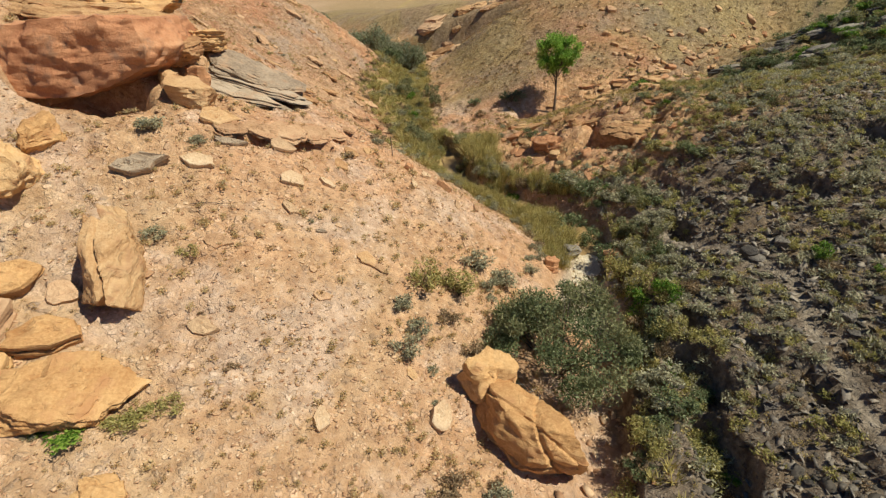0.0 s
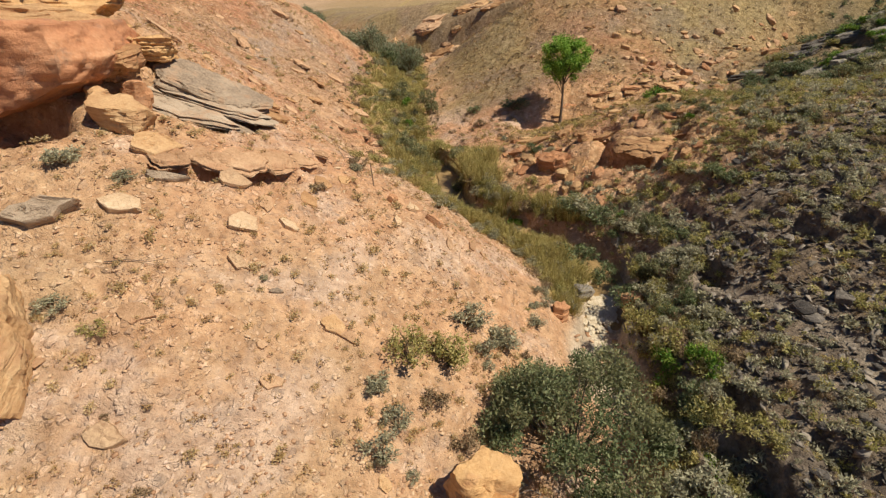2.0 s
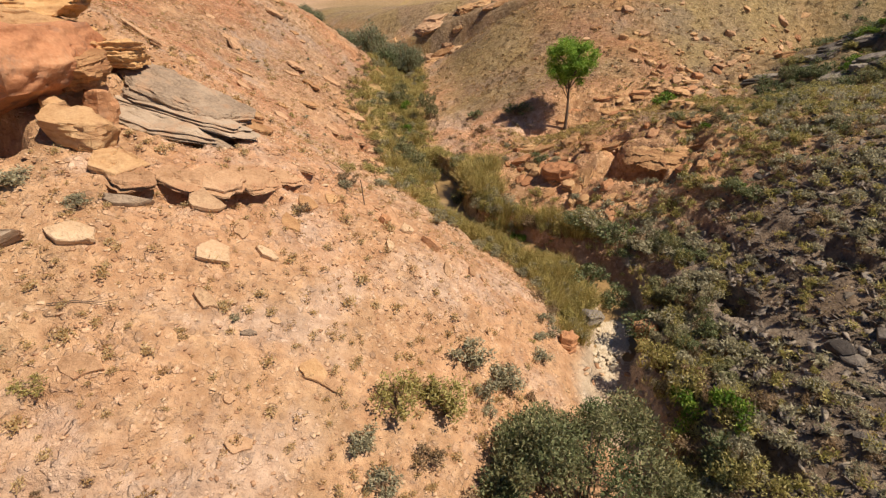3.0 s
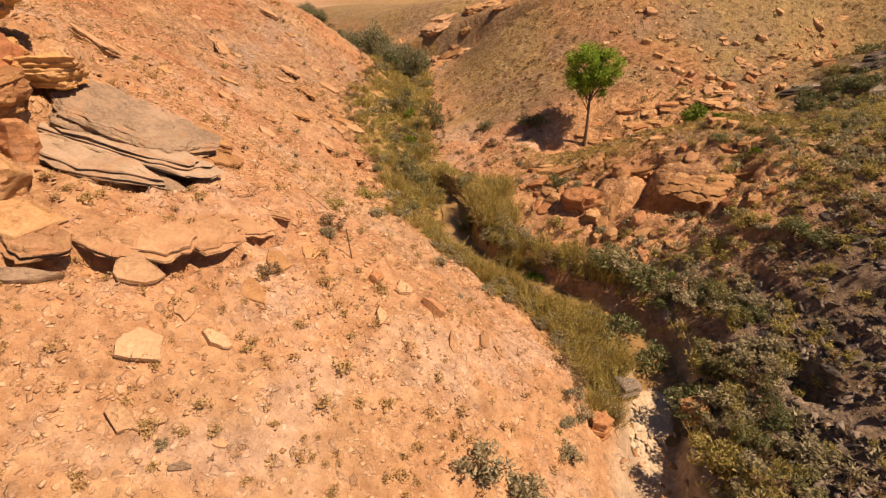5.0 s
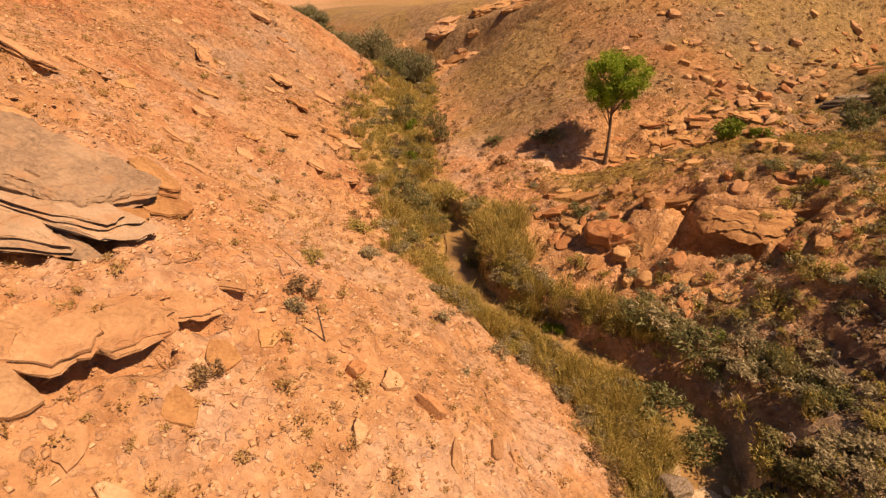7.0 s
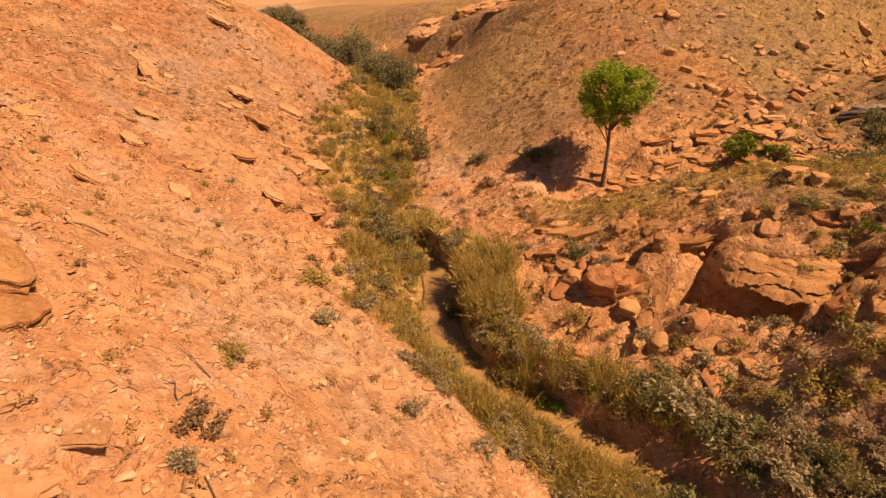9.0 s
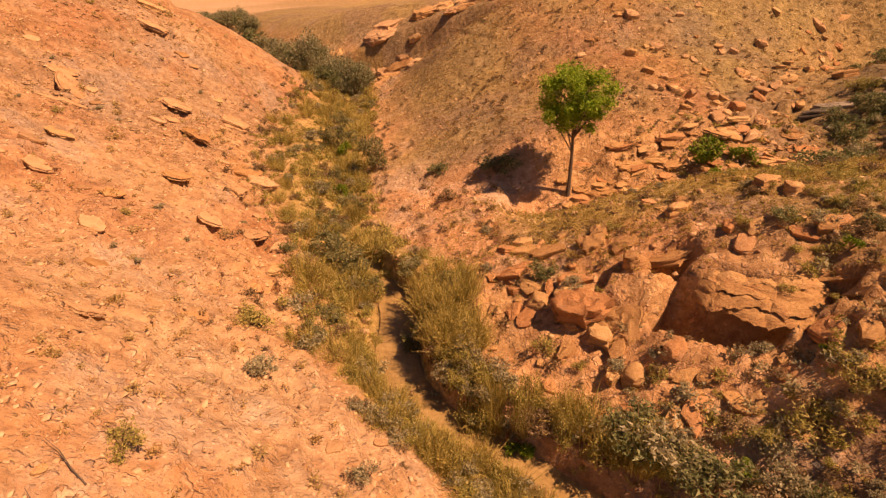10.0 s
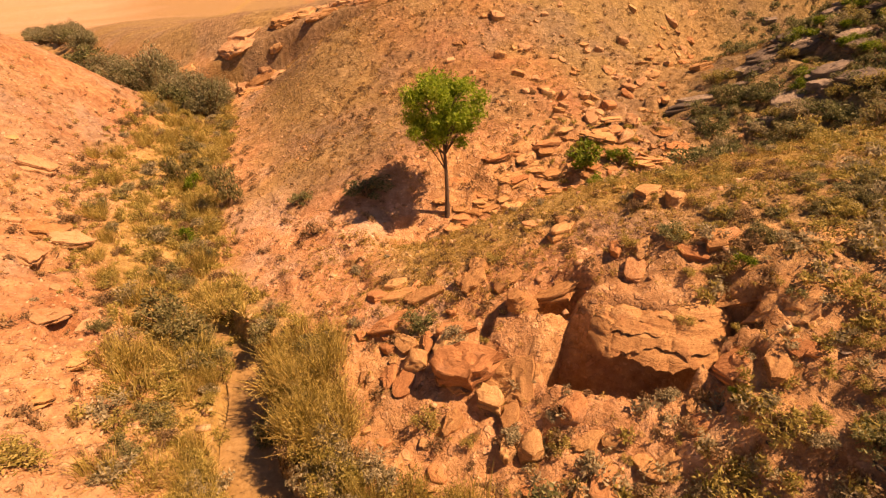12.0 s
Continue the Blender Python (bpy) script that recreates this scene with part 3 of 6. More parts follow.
def build_ground():
    xs = steps(((-2400, -400, 250), (-400, -80, 32), (-80, -24, 1.6), (-24, 24, 0.16), (24, 48, 0.35), (48, 90, 2), (90, 400, 31), (400, 2400, 250)))
    ys = steps(((-1500, -200, 200), (-200, -20, 20), (-20, -4, 0.8), (-4, 4, 0.4), (4, 50, 0.16), (50, 98, 0.32), (98, 130, 1.6), (130, 400, 13), (400, 3000, 200)))
    gx, gy = np.meshgrid(xs, ys)
    x, y = gx.ravel(), gy.ravel()
    h = ground(x, y)
    xc, zc = creek_at(y)
    u = x - xc
    groove = (1 - smooth(0.12, 0.32, np.abs(x - path_x(y)))) * smooth(0, 4, y) * (1 - smooth(28, 31, y))
    h = h - 0.06 * groove
    verts = np.column_stack((x, y, h))
    nx, ny = len(xs), len(ys)
    a = (np.arange(ny - 1)[:, None] * nx + np.arange(nx - 1)[None]).ravel()
    faces = np.column_stack((a, a + 1, a + nx + 1, a + nx))
    me = bpy.data.meshes.new("ground")
    me.vertices.add(len(verts))
    me.vertices.foreach_set("co", verts.ravel())
    me.loops.add(faces.size)
    me.polygons.add(len(faces))
    me.loops.foreach_set("vertex_index", faces.ravel())
    me.polygons.foreach_set("loop_start", np.arange(0, faces.size, 4))
    me.update(calc_edges=True)
    me.polygons.foreach_set("use_smooth", np.ones(len(faces), bool))
    # kinds of soil: dark shale (partly painted shade), straw litter, pink earth, pale sand
    patch = fbm(x, y, 6, 4, 31)
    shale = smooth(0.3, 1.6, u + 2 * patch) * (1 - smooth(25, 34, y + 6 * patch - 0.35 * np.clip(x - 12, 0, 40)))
    # side draw: shade painted in by extending the dark soil over it
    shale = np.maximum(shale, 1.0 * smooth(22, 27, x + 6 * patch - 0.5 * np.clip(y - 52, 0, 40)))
    shale = np.maximum(shale, 0.7 * smooth(14, 19, x + 4 * patch) * smooth(30, 34, y) * (1 - smooth(46, 50, y)))
    shale = np.maximum(shale, 0.75 * smooth(50, 54, y) * smooth(4, 8, u))
    # dark soil again carries the shade of the draw's right flank
    shale = np.maximum(shale, 1.0 * smooth(25, 30, x + 5 * patch) * smooth(44, 50, y) * (1 - smooth(66, 76, y - 0.6 * (x - 34))))
    shale = np.maximum(shale, 0.48 * smooth(38, 50, y + 6 * patch) * smooth(-3, -5, u) * (1 - smooth(80, 95, y)))
    shale = np.maximum(shale, 0.95 * smooth(15, 24, x + 4 * patch) * smooth(46, 51, y))
    shale = np.maximum(shale, 0.5 * smooth(10, 15, x + 4 * patch) * smooth(27, 31, y) * (1 - smooth(44, 47, y)))
    litter = (1 - smooth(0.6, 1.6, np.abs(u + 0.8 + 3 * patch) / (1.2 + 1.9 * smooth(32, 42, y)))) * smooth(22, 27, y) * 0.85
    litter = np.maximum(litter, (0.25 + 0.35 * smooth(-0.1, 0.12, patch)) * smooth(50, 58, y - 0.1 * x) * smooth(1, 6, u))
    litter = np.maximum(litter, (0.10 + 0.3 * smooth(-0.1, 0.12, patch)) * smooth(11, 15, x) * smooth(28, 34, y))
    litter = np.maximum(litter, 0.95 * (1 - smooth(1.8, 4.2, np.abs(y - (43.2 - 0.10 * (x - 8)) + 2 * patch))) * smooth(5, 8, x))
    litter = np.maximum(litter, smooth(96, 110, y) * np.clip(0.1 + 2.0 * fbm(x, y * 2, 40, 3, 33), 0, 0.6))
    pink = np.clip(smooth(12, 30, y + 8 * patch) * 0.6 + 0.12 + 0.25 * smooth(-13, -5, x) + 0.9 * fbm(x, y, 3.5, 3, 35), 0, 1)
    bearing = x / np.maximum(y, 1)
    sandy = 0.28 * groove + 0.3 * smooth(280, 330, y) * np.clip(0.75 + 1.6 * fbm(x, y, 160, 2, 37), 0.2, 1) * smooth(-0.22, -0.30, bearing)
    plain = smooth(120, 170, y) * smooth(-0.30, -0.22, bearing)
    litter = np.maximum(litter, 0.45 * plain)
    shale = np.maximum(shale, 0.55 * plain)
    sandy = np.maximum(sandy, 0.8 * (1 - smooth(1.2, 2.0, np.abs(u + 1.5 * patch))) * smooth(18, 20, y) * (1 - smooth(26, 28, y)))
    sandy = np.maximum(sandy, 0.5 * smooth(-2.2, -4, u) * (1 - smooth(9, 14, -u)) * smooth(27, 33, y) * (1 - smooth(40, 46, y)) * np.clip(0.7 + 2 * patch, 0, 1))
    shale = np.maximum(shale, 0.6 * (1 - smooth(6, 14, np.abs(y - 228 - 0.25 * x))))
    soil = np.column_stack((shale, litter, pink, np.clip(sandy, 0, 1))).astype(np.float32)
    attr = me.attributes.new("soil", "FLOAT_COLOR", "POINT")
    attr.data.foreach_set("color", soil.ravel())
    # bare rock, its plates, and rust-red earth
    bare = bedrock_at(x, y)
    flush = smooth(-2.2, -4, u) * smooth(9, 20, y) * smooth(-0.06, 0.1, fbm(x, y, 5.5, 3, 57)) * (1 - smooth(70, 100, y))
    rust = smooth(34, 45, y + 8 * patch) * smooth(-2.5, -5, u) * (1 - smooth(72, 90, y)) * np.clip(0.55 + 3.0 * fbm(x, y, 5.0, 4, 43), 0, 1)
    rust = np.maximum(rust, smooth(50, 53, y) * smooth(8, 15, x + 5 * patch) * (1 - smooth(20, 26, x)) * np.clip(0.35 + 1.5 * fbm(x, y, 5.0, 4, 47), 0, 0.65))
    v1, t1, e1 = shards(x, y, 1.15, 3, 0.35)
    cover = np.column_stack((np.maximum(bare * (1 - 0.75 * smooth(44, 47, y) * smooth(17, 22, x)), 0.4 * flush), v1 + 0.5, rust, np.ones(len(x)))).astype(np.float32)
    attr = me.attributes.new("cover", "FLOAT_COLOR", "POINT")
    attr.data.foreach_set("color", cover.ravel())
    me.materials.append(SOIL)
    ob = new("ground", me)
    return tagged(ob, "dry tan and pink desert slopes with stony soil", "ground", kind="structure")


build_ground()


def build_water():
    ys = steps(((2, 44.5, 0.35),))
    xc, zc = creek_at(ys)
    verts, faces = [], []
    for i, (y, cx, cz) in enumerate(zip(ys, xc, zc)):
        drop = 0.35 * float(smooth(23.4, 22.6, np.array([y]))[0]) if y < 24 else 0.0
        wide = 1.2 - 0.3 * float(smooth(33, 37, np.array([y]))[0]) - 0.3 * float(smooth(39, 44, np.array([y]))[0])
        for k in range(9):
            s = (k - 4) / 4
            verts.append((cx + s * wide + 0.1 * math.sin(y * 0.8), y, cz - 0.22 - drop + 0.03 * math.sin(y * 5 + k * 1.7)))
        if i:
            for k in range(8):
                a = (i - 1) * 9 + k
                faces.append((a, a + 1, a + 10, a + 9))
    me = bpy.data.meshes.new("creek_water")
    me.from_pydata(verts, [], faces)
    for p in me.polygons:
        p.use_smooth = True
    me.materials.append(WATER)
    tagged(new("creek_water", me), "narrow muddy brown creek running between grassy banks", "water", kind="structure")


build_water()


def build_foam():
    """Broken white water on the little fall."""
    rng = np.random.default_rng(8)
    verts, faces = [], []
    for _ in range(520):
        y = rng.uniform(19.2, 25.4)
        cx, cz = (float(a[0]) for a in creek_at(np.array([y])))
        drop = 0.35 * float(smooth(23.4, 22.6, np.array([y]))[0]) if y < 24 else 0.0
        p = np.array((cx + rng.normal(-0.25, 0.42), y, cz - 0.2 - drop))
        k, r, n = len(verts), rng.uniform(0.08, 0.24), 7
        verts.append(tuple(p + (0, 0, 0.05 + 0.3 * r)))
        for i in range(n):
            a = 2 * math.pi * i / n
            q = r * rng.uniform(0.6, 1.3)
            verts.append(tuple(p + (q * 0.7 * math.cos(a), q * 1.4 * math.sin(a), rng.uniform(-0.01, 0.03))))
            faces.append((k, k + 1 + i, k + 1 + (i + 1) % n))
    me = bpy.data.meshes.new("white_water")
    me.from_pydata(verts, [], faces)
    for f in me.polygons:
        f.use_smooth = True
    me.materials.append(FOAM)
    tagged(new("white_water", me), "cream-white foam where the creek drops over a step", "water", kind="stuff")


build_foam()

# ---- rocks ----
def mesh_ob(name, bm, mat, smooth_faces=False, sharp=None):
    me = bpy.data.meshes.new(name)
    bm.to_mesh(me)
    bm.free()
    me.materials.append(mat)
    if smooth_faces:
        for p in me.polygons:
            p.use_smooth = True
        if sharp:
            me.set_sharp_from_angle(angle=radians(sharp))
    return me


def rock_mesh(name, size, seed, mat, cuts=7, planes=9, strata=0.0, rough=0.06, clefts=(), keel=0.0, broken=0.5):
    """A broken sandstone block: a rounded box trimmed by random planes, split by beds, roughened."""
    rnd = random.Random(seed)
    bm = bmesh.new()
    bmesh.ops.create_cube(bm, size=2)
    bmesh.ops.subdivide_edges(bm, edges=bm.edges[:], cuts=cuts, use_grid_fill=True)
    normals = []
    for i in range(planes):
        a, e = rnd.uniform(0, 2 * math.pi), rnd.uniform(-0.5, 0.7)
        normals.append((Vector((math.cos(a) * math.cos(e), math.sin(a) * math.cos(e), math.sin(e))), rnd.uniform(0.68, 1.02)))
    off = Vector((seed * 3.7, seed * 1.3, seed * 0.7))
    least = min(size)
    beds = [(rnd.uniform(-0.8, 0.9), rnd.uniform(0.05, 0.16)) for _ in range(5)]
    for v in bm.verts:
        p = v.co.copy()
        q = max(abs(p.x), abs(p.y), abs(p.z))
        r = p.length
        p = p * (0.72 + 0.28 * q / r * 1.15)
        for nrm, d in normals:
            over = p.dot(nrm) - d
            if over > 0:
                p -= nrm * over * 0.94
        if p.z < 0.2:
            p.z += keel * p.x * p.x * (0.2 - p.z)
        g = Vector((p.x * size[0], p.y * size[1], p.z * size[2]))
        push = noise.fractal(g * (0.9 / max(least, 0.25)) + off, 0.8, 2.1, 4) * rough * least * 2.2
        fine = noise.noise(g * (4.5 / max(least, 0.3)) + off) * rough * least * 0.6
        out = Vector((p.x, p.y, p.z * 0.5)).normalized()
        if strata:
            wave = p.z + 0.12 * noise.noise(g * 0.35 + off)
            cut = 0
            for b, w in beds:
                cut += max(0, 1 - abs(wave - b) / w)
            layer = noise.noise(Vector((0, 0, math.floor(wave * 4.3) * 7.3)) + off) * 0.7
            g += Vector((out.x * size[0], out.y * size[1], 0)) * strata * (layer * 0.16 - 0.22 * min(cut, 1.0))
        if broken:
            gaps, cells = noise.voronoi(Vector((g.x, g.y, g.z * 1.8)) * (1.15 / max(least, 0.3)) + off)
            push += broken * least * (0.30 * noise.noise(cells[0] * 7.7) - 0.16 * max(0.0, 1 - (gaps[1] - gaps[0]) / 0.10))
        for cn, cd, cw, depth in clefts:
            wob = 0.35 * noise.noise(g * 0.9 + off)
            gap = max(0.0, 1 - abs(p.dot(Vector(cn)) - cd + 0.25 * wob) / cw)
            push -= depth * gap ** 0.6 * least
        v.co = g + out * (push + fine)
    bmesh.ops.recalc_face_normals(bm, faces=bm.faces)
    return mesh_ob(name, bm, mat, True, 32)


def plate_mesh(name, size, seed, mat, layers=2, points=18, ragged=0.12, step=0.07, split=False):
    """Flat bedded rock: ragged plates on one another, each with a broken rim and an uneven top."""
    rnd = random.Random(seed)
    beds, bm = [], bmesh.new()
    l, w, t = size[0] / 2, size[1] / 2, size[2]
    phase = [rnd.uniform(0, 6.28) for _ in range(6)]
    corners = rnd.choice((5, 6, 6, 7, 8))
    cuts_at = []
    for i in range(corners):
        a = 2 * math.pi * (i + rnd.uniform(-0.36, 0.36)) / corners + phase[0]
        cuts_at.append(Vector((math.cos(a), math.sin(a), 0)) * rnd.uniform(0.72, 1.22))
    z = 0.0
    for k in range(layers):
        thick = t / layers * rnd.uniform(0.75, 1.25)
        grow = 1 - step * k + rnd.uniform(-0.5, 0.5) * step
        ox, oy = rnd.uniform(-0.06, 0.06) * l, rnd.uniform(-0.06, 0.06) * w
        rim = []
        for i in range(points):
            at = i / points * corners
            a0, a1 = cuts_at[int(at) % corners], cuts_at[(int(at) + 1) % corners]
            s = at - int(at)
            p = a0.lerp(a1, s)
            p += p * (rnd.uniform(-ragged, ragged) * 0.45 + 0.5 * ragged * noise.noise(Vector((p.x * 2.6, p.y * 2.6, seed * 1.7 + k))) + 0.02 * math.sin(5 * at + phase[1] + k))
            rim.append(p * grow)
        rings = []
        inner = [(0.9 - 0.085 * i, 1.02 + 0.01 * i) for i in range(10)] if max(l, w) > 0.85 else [(0.86, 1.02), (0.56, 1.06), (0.22, 1.1)]
        for f, zz in [(0.84, 0.0), (0.97, 0.18), (0.93, 0.46), (1.0, 0.62), (0.97, 0.95)] + inner:
            ring = []
            for i, p in enumerate(rim):
                q = p * (f + rnd.uniform(-0.025, 0.025))
                up = z + thick * zz + rnd.uniform(-0.06, 0.06) * thick + (0.3 * t / layers * noise.noise(Vector((q.x * 3, q.y * 3, seed + k))) if zz > 0.5 else 0)
                if len(inner) > 5 and zz > 0.9:
                    gaps, cells = noise.voronoi(Vector((q.x * l * 0.9, q.y * w * 1.5, seed * 0.37 + k)))
                    up += 0.09 * noise.noise(cells[0] * 6.3) - 0.06 * max(0.0, 1 - (gaps[1] - gaps[0]) / 0.14) + 0.05 * noise.noise(Vector((q.x * l * 2.2, q.y * w * 2.2, seed)))
                ring.append(bm.verts.new((q.x * l + ox, q.y * w + oy, up)))
            rings.append(ring)
        for ra, rb in zip(rings, rings[1:]):
            for i in range(points):
                j = (i + 1) % points
                bm.faces.new((ra[i], ra[j], rb[j], rb[i]))
        bm.faces.new(rings[-1])
        bm.faces.new(list(reversed(rings[0])))
        z += thick * 0.96
        if split:
            bmesh.ops.triangulate(bm, faces=[f for f in bm.faces if len(f.verts) > 4])
            beds.append(mesh_ob("bed", bm, mat, True, 28))
            bm = bmesh.new()
    if split:
        bm.free()
        return beds
    bmesh.ops.triangulate(bm, faces=[f for f in bm.faces if len(f.verts) > 4])
    return mesh_ob(name, bm, mat, True, 28)


def lie(x, y, turn, tip_x=0.0, tip_y=0.0, sink=0.0, z=None, along=1.0):
    """A pose on the ground at x, y: following the slope by the share along, turned, tipped, and sunk."""
    e = 0.6
    h = ground([x + e, x - e, x, x], [y, y, y + e, y - e], True, False)
    gx, gy = float(h[0] - h[1]) / (2 * e), float(h[2] - h[3]) / (2 * e)
    up = Vector((-gx * along, -gy * along, 1)).normalized()
    q = Vector((0, 0, 1)).rotation_difference(up).to_matrix().to_4x4()
    zz = height(x, y) if z is None else z
    return Matrix.Translation((x, y, zz - sink)) @ q @ pose(0, 0, 0, tip_x, tip_y, turn)


def rock(name, label, x, y, size, turn, seed, mat, sink=0.25, tip=(0, 0), group="", along=0.8, z=None, **how):
    """size: full length, width, height."""
    half = [s / 2 for s in size]
    ob = new(name, rock_mesh(name, half, seed, mat, **how))
    ob.matrix_world = lie(x, y, turn, tip[0], tip[1], 0, z, along) @ Matrix.Translation((0, 0, half[2] - sink * size[2]))
    return tagged(ob, label, "rock", group)


def slab(name, label, x, y, size, turn, seed, mat, sink=0.2, tip=(0, 0), group="", along=0.8, z=None, **how):
    """A bedded plate of full length, width and thickness."""
    split = how.get("layers", 2) > 2 and how.get("points", 18) > 20
    made = plate_mesh(name, size, seed, mat, split=split, **how)
    ob = new(name, None if split else made)
    for bed in made if split else ():
        child = new("bed", bed)
        child.parent = ob
    ob.matrix_world = lie(x, y, turn, tip[0], tip[1], 0, z, along) @ Matrix.Translation((0, 0, -sink * size[2]))
    return tagged(ob, label, "rock", group)


# the great red block over its hollow, and the beds above it
rock("overhanging_boulder", "huge rust-red sandstone block overhanging a dark hollow", -15.6, 22.2, (8.2, 5.2, 3.0), 2, 11, RUST_ROCK, sink=0.0, tip=(-2, -3), along=0, z=9.05, cuts=40, strata=0.04, rough=0.09, planes=0, keel=0.6, broken=0.14)
for i, (x, y, l, w, t, turn, z) in enumerate(((-16.6, 24.2, 9.0, 4.4, 1.3, 4, 11.7), (-18.0, 25.6, 8.0, 4.2, 1.5, 8, 12.5), (-14.4, 25.9, 5.0, 3.6, 1.3, 14, 12.5), (-12.3, 23.3, 2.4, 2.2, 1.1, 24, 10.3), (-12.9, 24.6, 2.8, 2.2, 1.2, 30, 11.0), (-11.6, 25.2, 2.2, 1.8, 0.9, 40, 10.7), (-20.6, 21.6, 4.6, 3.6, 2.0, 10, 10.2))):
    rock("sandstone_bed", "weathered tan sandstone bed jutting from the hillside", x, y, (l, w, t), turn, 30 + i, YELLOW_ROCK if i % 3 else SANDSTONE, sink=0.15, along=0.15, z=z, group="beds above the red block", cuts=18, strata=0.35, rough=0.14, planes=14)
rock("standing_block", "upright orange sandstone block on the slope", -11.3, 23.0, (1.1, 1.0, 1.6), 20, 41, RED_ROCK, sink=0.15, along=0.2, cuts=9, rough=0.06, planes=12)
rock("rounded_block", "rounded orange sandstone block below the outcrop", -10.7, 21.0, (2.3, 1.5, 1.3), 12, 42, SANDSTONE, sink=0.3, cuts=11, rough=0.06, planes=12)
rock("rounded_block", "small orange block wedged beside the outcrop", -12.0, 21.7, (1.0, 0.9, 0.8), 50, 43, SANDSTONE, sink=0.3, planes=12)
slab("sandstone_plate", "broad tan sandstone plate below the rounded block", -9.6, 20.4, (2.0, 1.6, 0.4), 20, 44, SANDSTONE, sink=0.6, along=0.9)
slab("sandstone_plate", "tan sandstone plate beside the grey ledges", -7.3, 26.4, (1.5, 1.7, 0.35), -40, 56, SANDSTONE, sink=0.3)
slab("sandstone_plate", "tan sandstone plate above the grey ledges", -8.2, 27.6, (2.4, 1.1, 0.35), -38, 57, SANDSTONE, sink=0.3)
# loose slabs and boulders of the sunny slope
rock("tall_boulder", "long reddish boulder with a dark cleft lying down the slope", -10.2, 12.8, (1.7, 4.3, 1.7), 18, 61, SANDSTONE, sink=0.2, cuts=26, strata=0.08, rough=0.08, planes=14, broken=0.12, clefts=(((0.95, 0.25, 0), -0.30, 0.10, 0.34), ((0.3, 0.95, 0), 0.35, 0.05, 0.14)))
slab("tall_boulder_flake", "thin upright flake split off the long boulder", -11.1, 13.3, (0.5, 2.6, 1.0), 24, 60, SANDSTONE, sink=0.2, layers=2)
rock("great_slab", "long flat yellow sandstone slab resting on the slope", -10.3, 9.0, (4.7, 2.3, 1.0), 14, 62, YELLOW_ROCK, sink=0.25, along=0.7, cuts=22, strata=0.15, rough=0.14, planes=14)
for x, y, s, turn, k in ((-13.1, 11.6, (2.2, 1.9, 0.9), 10, 63), (-12.9, 10.4, (2.0, 1.5, 0.8), -12, 64), (-11.2, 10.4, (2.0, 1.5, 0.6), 30, 65), (-11.5, 11.8, (1.1, 1.0, 0.5), 0, 66), (-12.3, 9.2, (1.4, 1.1, 0.6), 45, 67), (-12.0, 8.4, (1.2, 0.9, 0.5), 5, 59)):
    slab("sandstone_block", "yellow-tan angular sandstone block on the slope", x, y, s, turn, k, YELLOW_ROCK if k % 2 else LEDGE_ROCK, sink=0.35, group="blocks on the sunny slope", layers=2, points=14, step=0.04, along=0.9)
for x, y, s, turn, k in ((-14.9, 14.6, (3.2, 2.5, 2.0), 25, 68), (-14.2, 16.3, (1.6, 1.3, 1.0), 60, 69), (-8.2, 7.0, (1.3, 1.1, 0.7), 20, 70)):
    rock("sandstone_block", "yellow-tan angular sandstone boulder on the slope", x, y, s, turn, k, YELLOW_ROCK, sink=0.3, group="blocks on the sunny slope", cuts=14, rough=0.12, planes=16)
def flat_stone(x, y, l, w, t, turn, seed, mat=PALE_ROCK):
    slab("flat_stone", "pale flat sandstone fragment lying on the slope", x, y, (l, w, t), turn, seed, mat, sink=0.33, group="loose stones", layers=1, points=12, along=0.95, ragged=0.2)


flat_stone(-9.3, 17.4, 1.3, 0.9, 0.3, 10, 71)
flat_stone(-5.8, 17.1, 0.9, 0.5, 0.2, -30, 72)
flat_stone(-7.3, 11.8, 1.1, 0.7, 0.25, -15, 73)
flat_stone(-11.0, 16.2, 2.0, 0.9, 0.4, 28, 74, GREY_ROCK)
flat_stone(-3.4, 10.2, 0.5, 0.9, 0.25, 20, 75)
flat_stone(-8.6, 19.0, 1.3, 0.5, 0.35, 20, 76, GREY_ROCK)
flat_stone(0.3, 11.3, 0.9, 1.4, 0.3, -15, 77)
flat_stone(-6.9, 20.2, 1.4, 1.1, 0.25, 12, 78)
flat_stone(-1.2, 21.9, 0.4, 0.7, 0.2, 12, 79)
flat_stone(-0.72, 23.7, 0.8, 0.8, 0.25, 45, 80)
flat_stone(0.2, 23.4, 0.8, 0.5, 0.35, -20, 81, RED_ROCK)
flat_stone(-1.6, 23.5, 0.6, 0.45, 0.35, 40, 82, RED_ROCK)
flat_stone(-4.6, 21.2, 1.0, 0.7, 0.2, -20, 83, SANDSTONE)
flat_stone(-4.3, 22.6, 0.8, 1.0, 0.15, 10, 84, SANDSTONE)
flat_stone(-4.8, 19.4, 0.9, 0.4, 0.2, -10, 85)
flat_stone(0.9, 22.5, 0.35, 0.9, 0.15, 15, 86)
flat_stone(-6.0, 18.4, 1.1, 0.8, 0.2, 0, 87)
flat_stone(-4.5, 16.6, 0.6, 0.2, 0.15, 20, 88, GREY_ROCK)
flat_stone(-5.1, 17.3, 0.3, 0.3, 0.15, 0, 89)
flat_stone(-3.2, 25.6, 0.7, 0.5, 0.2, 20, 58)
strewn = random.Random(77)
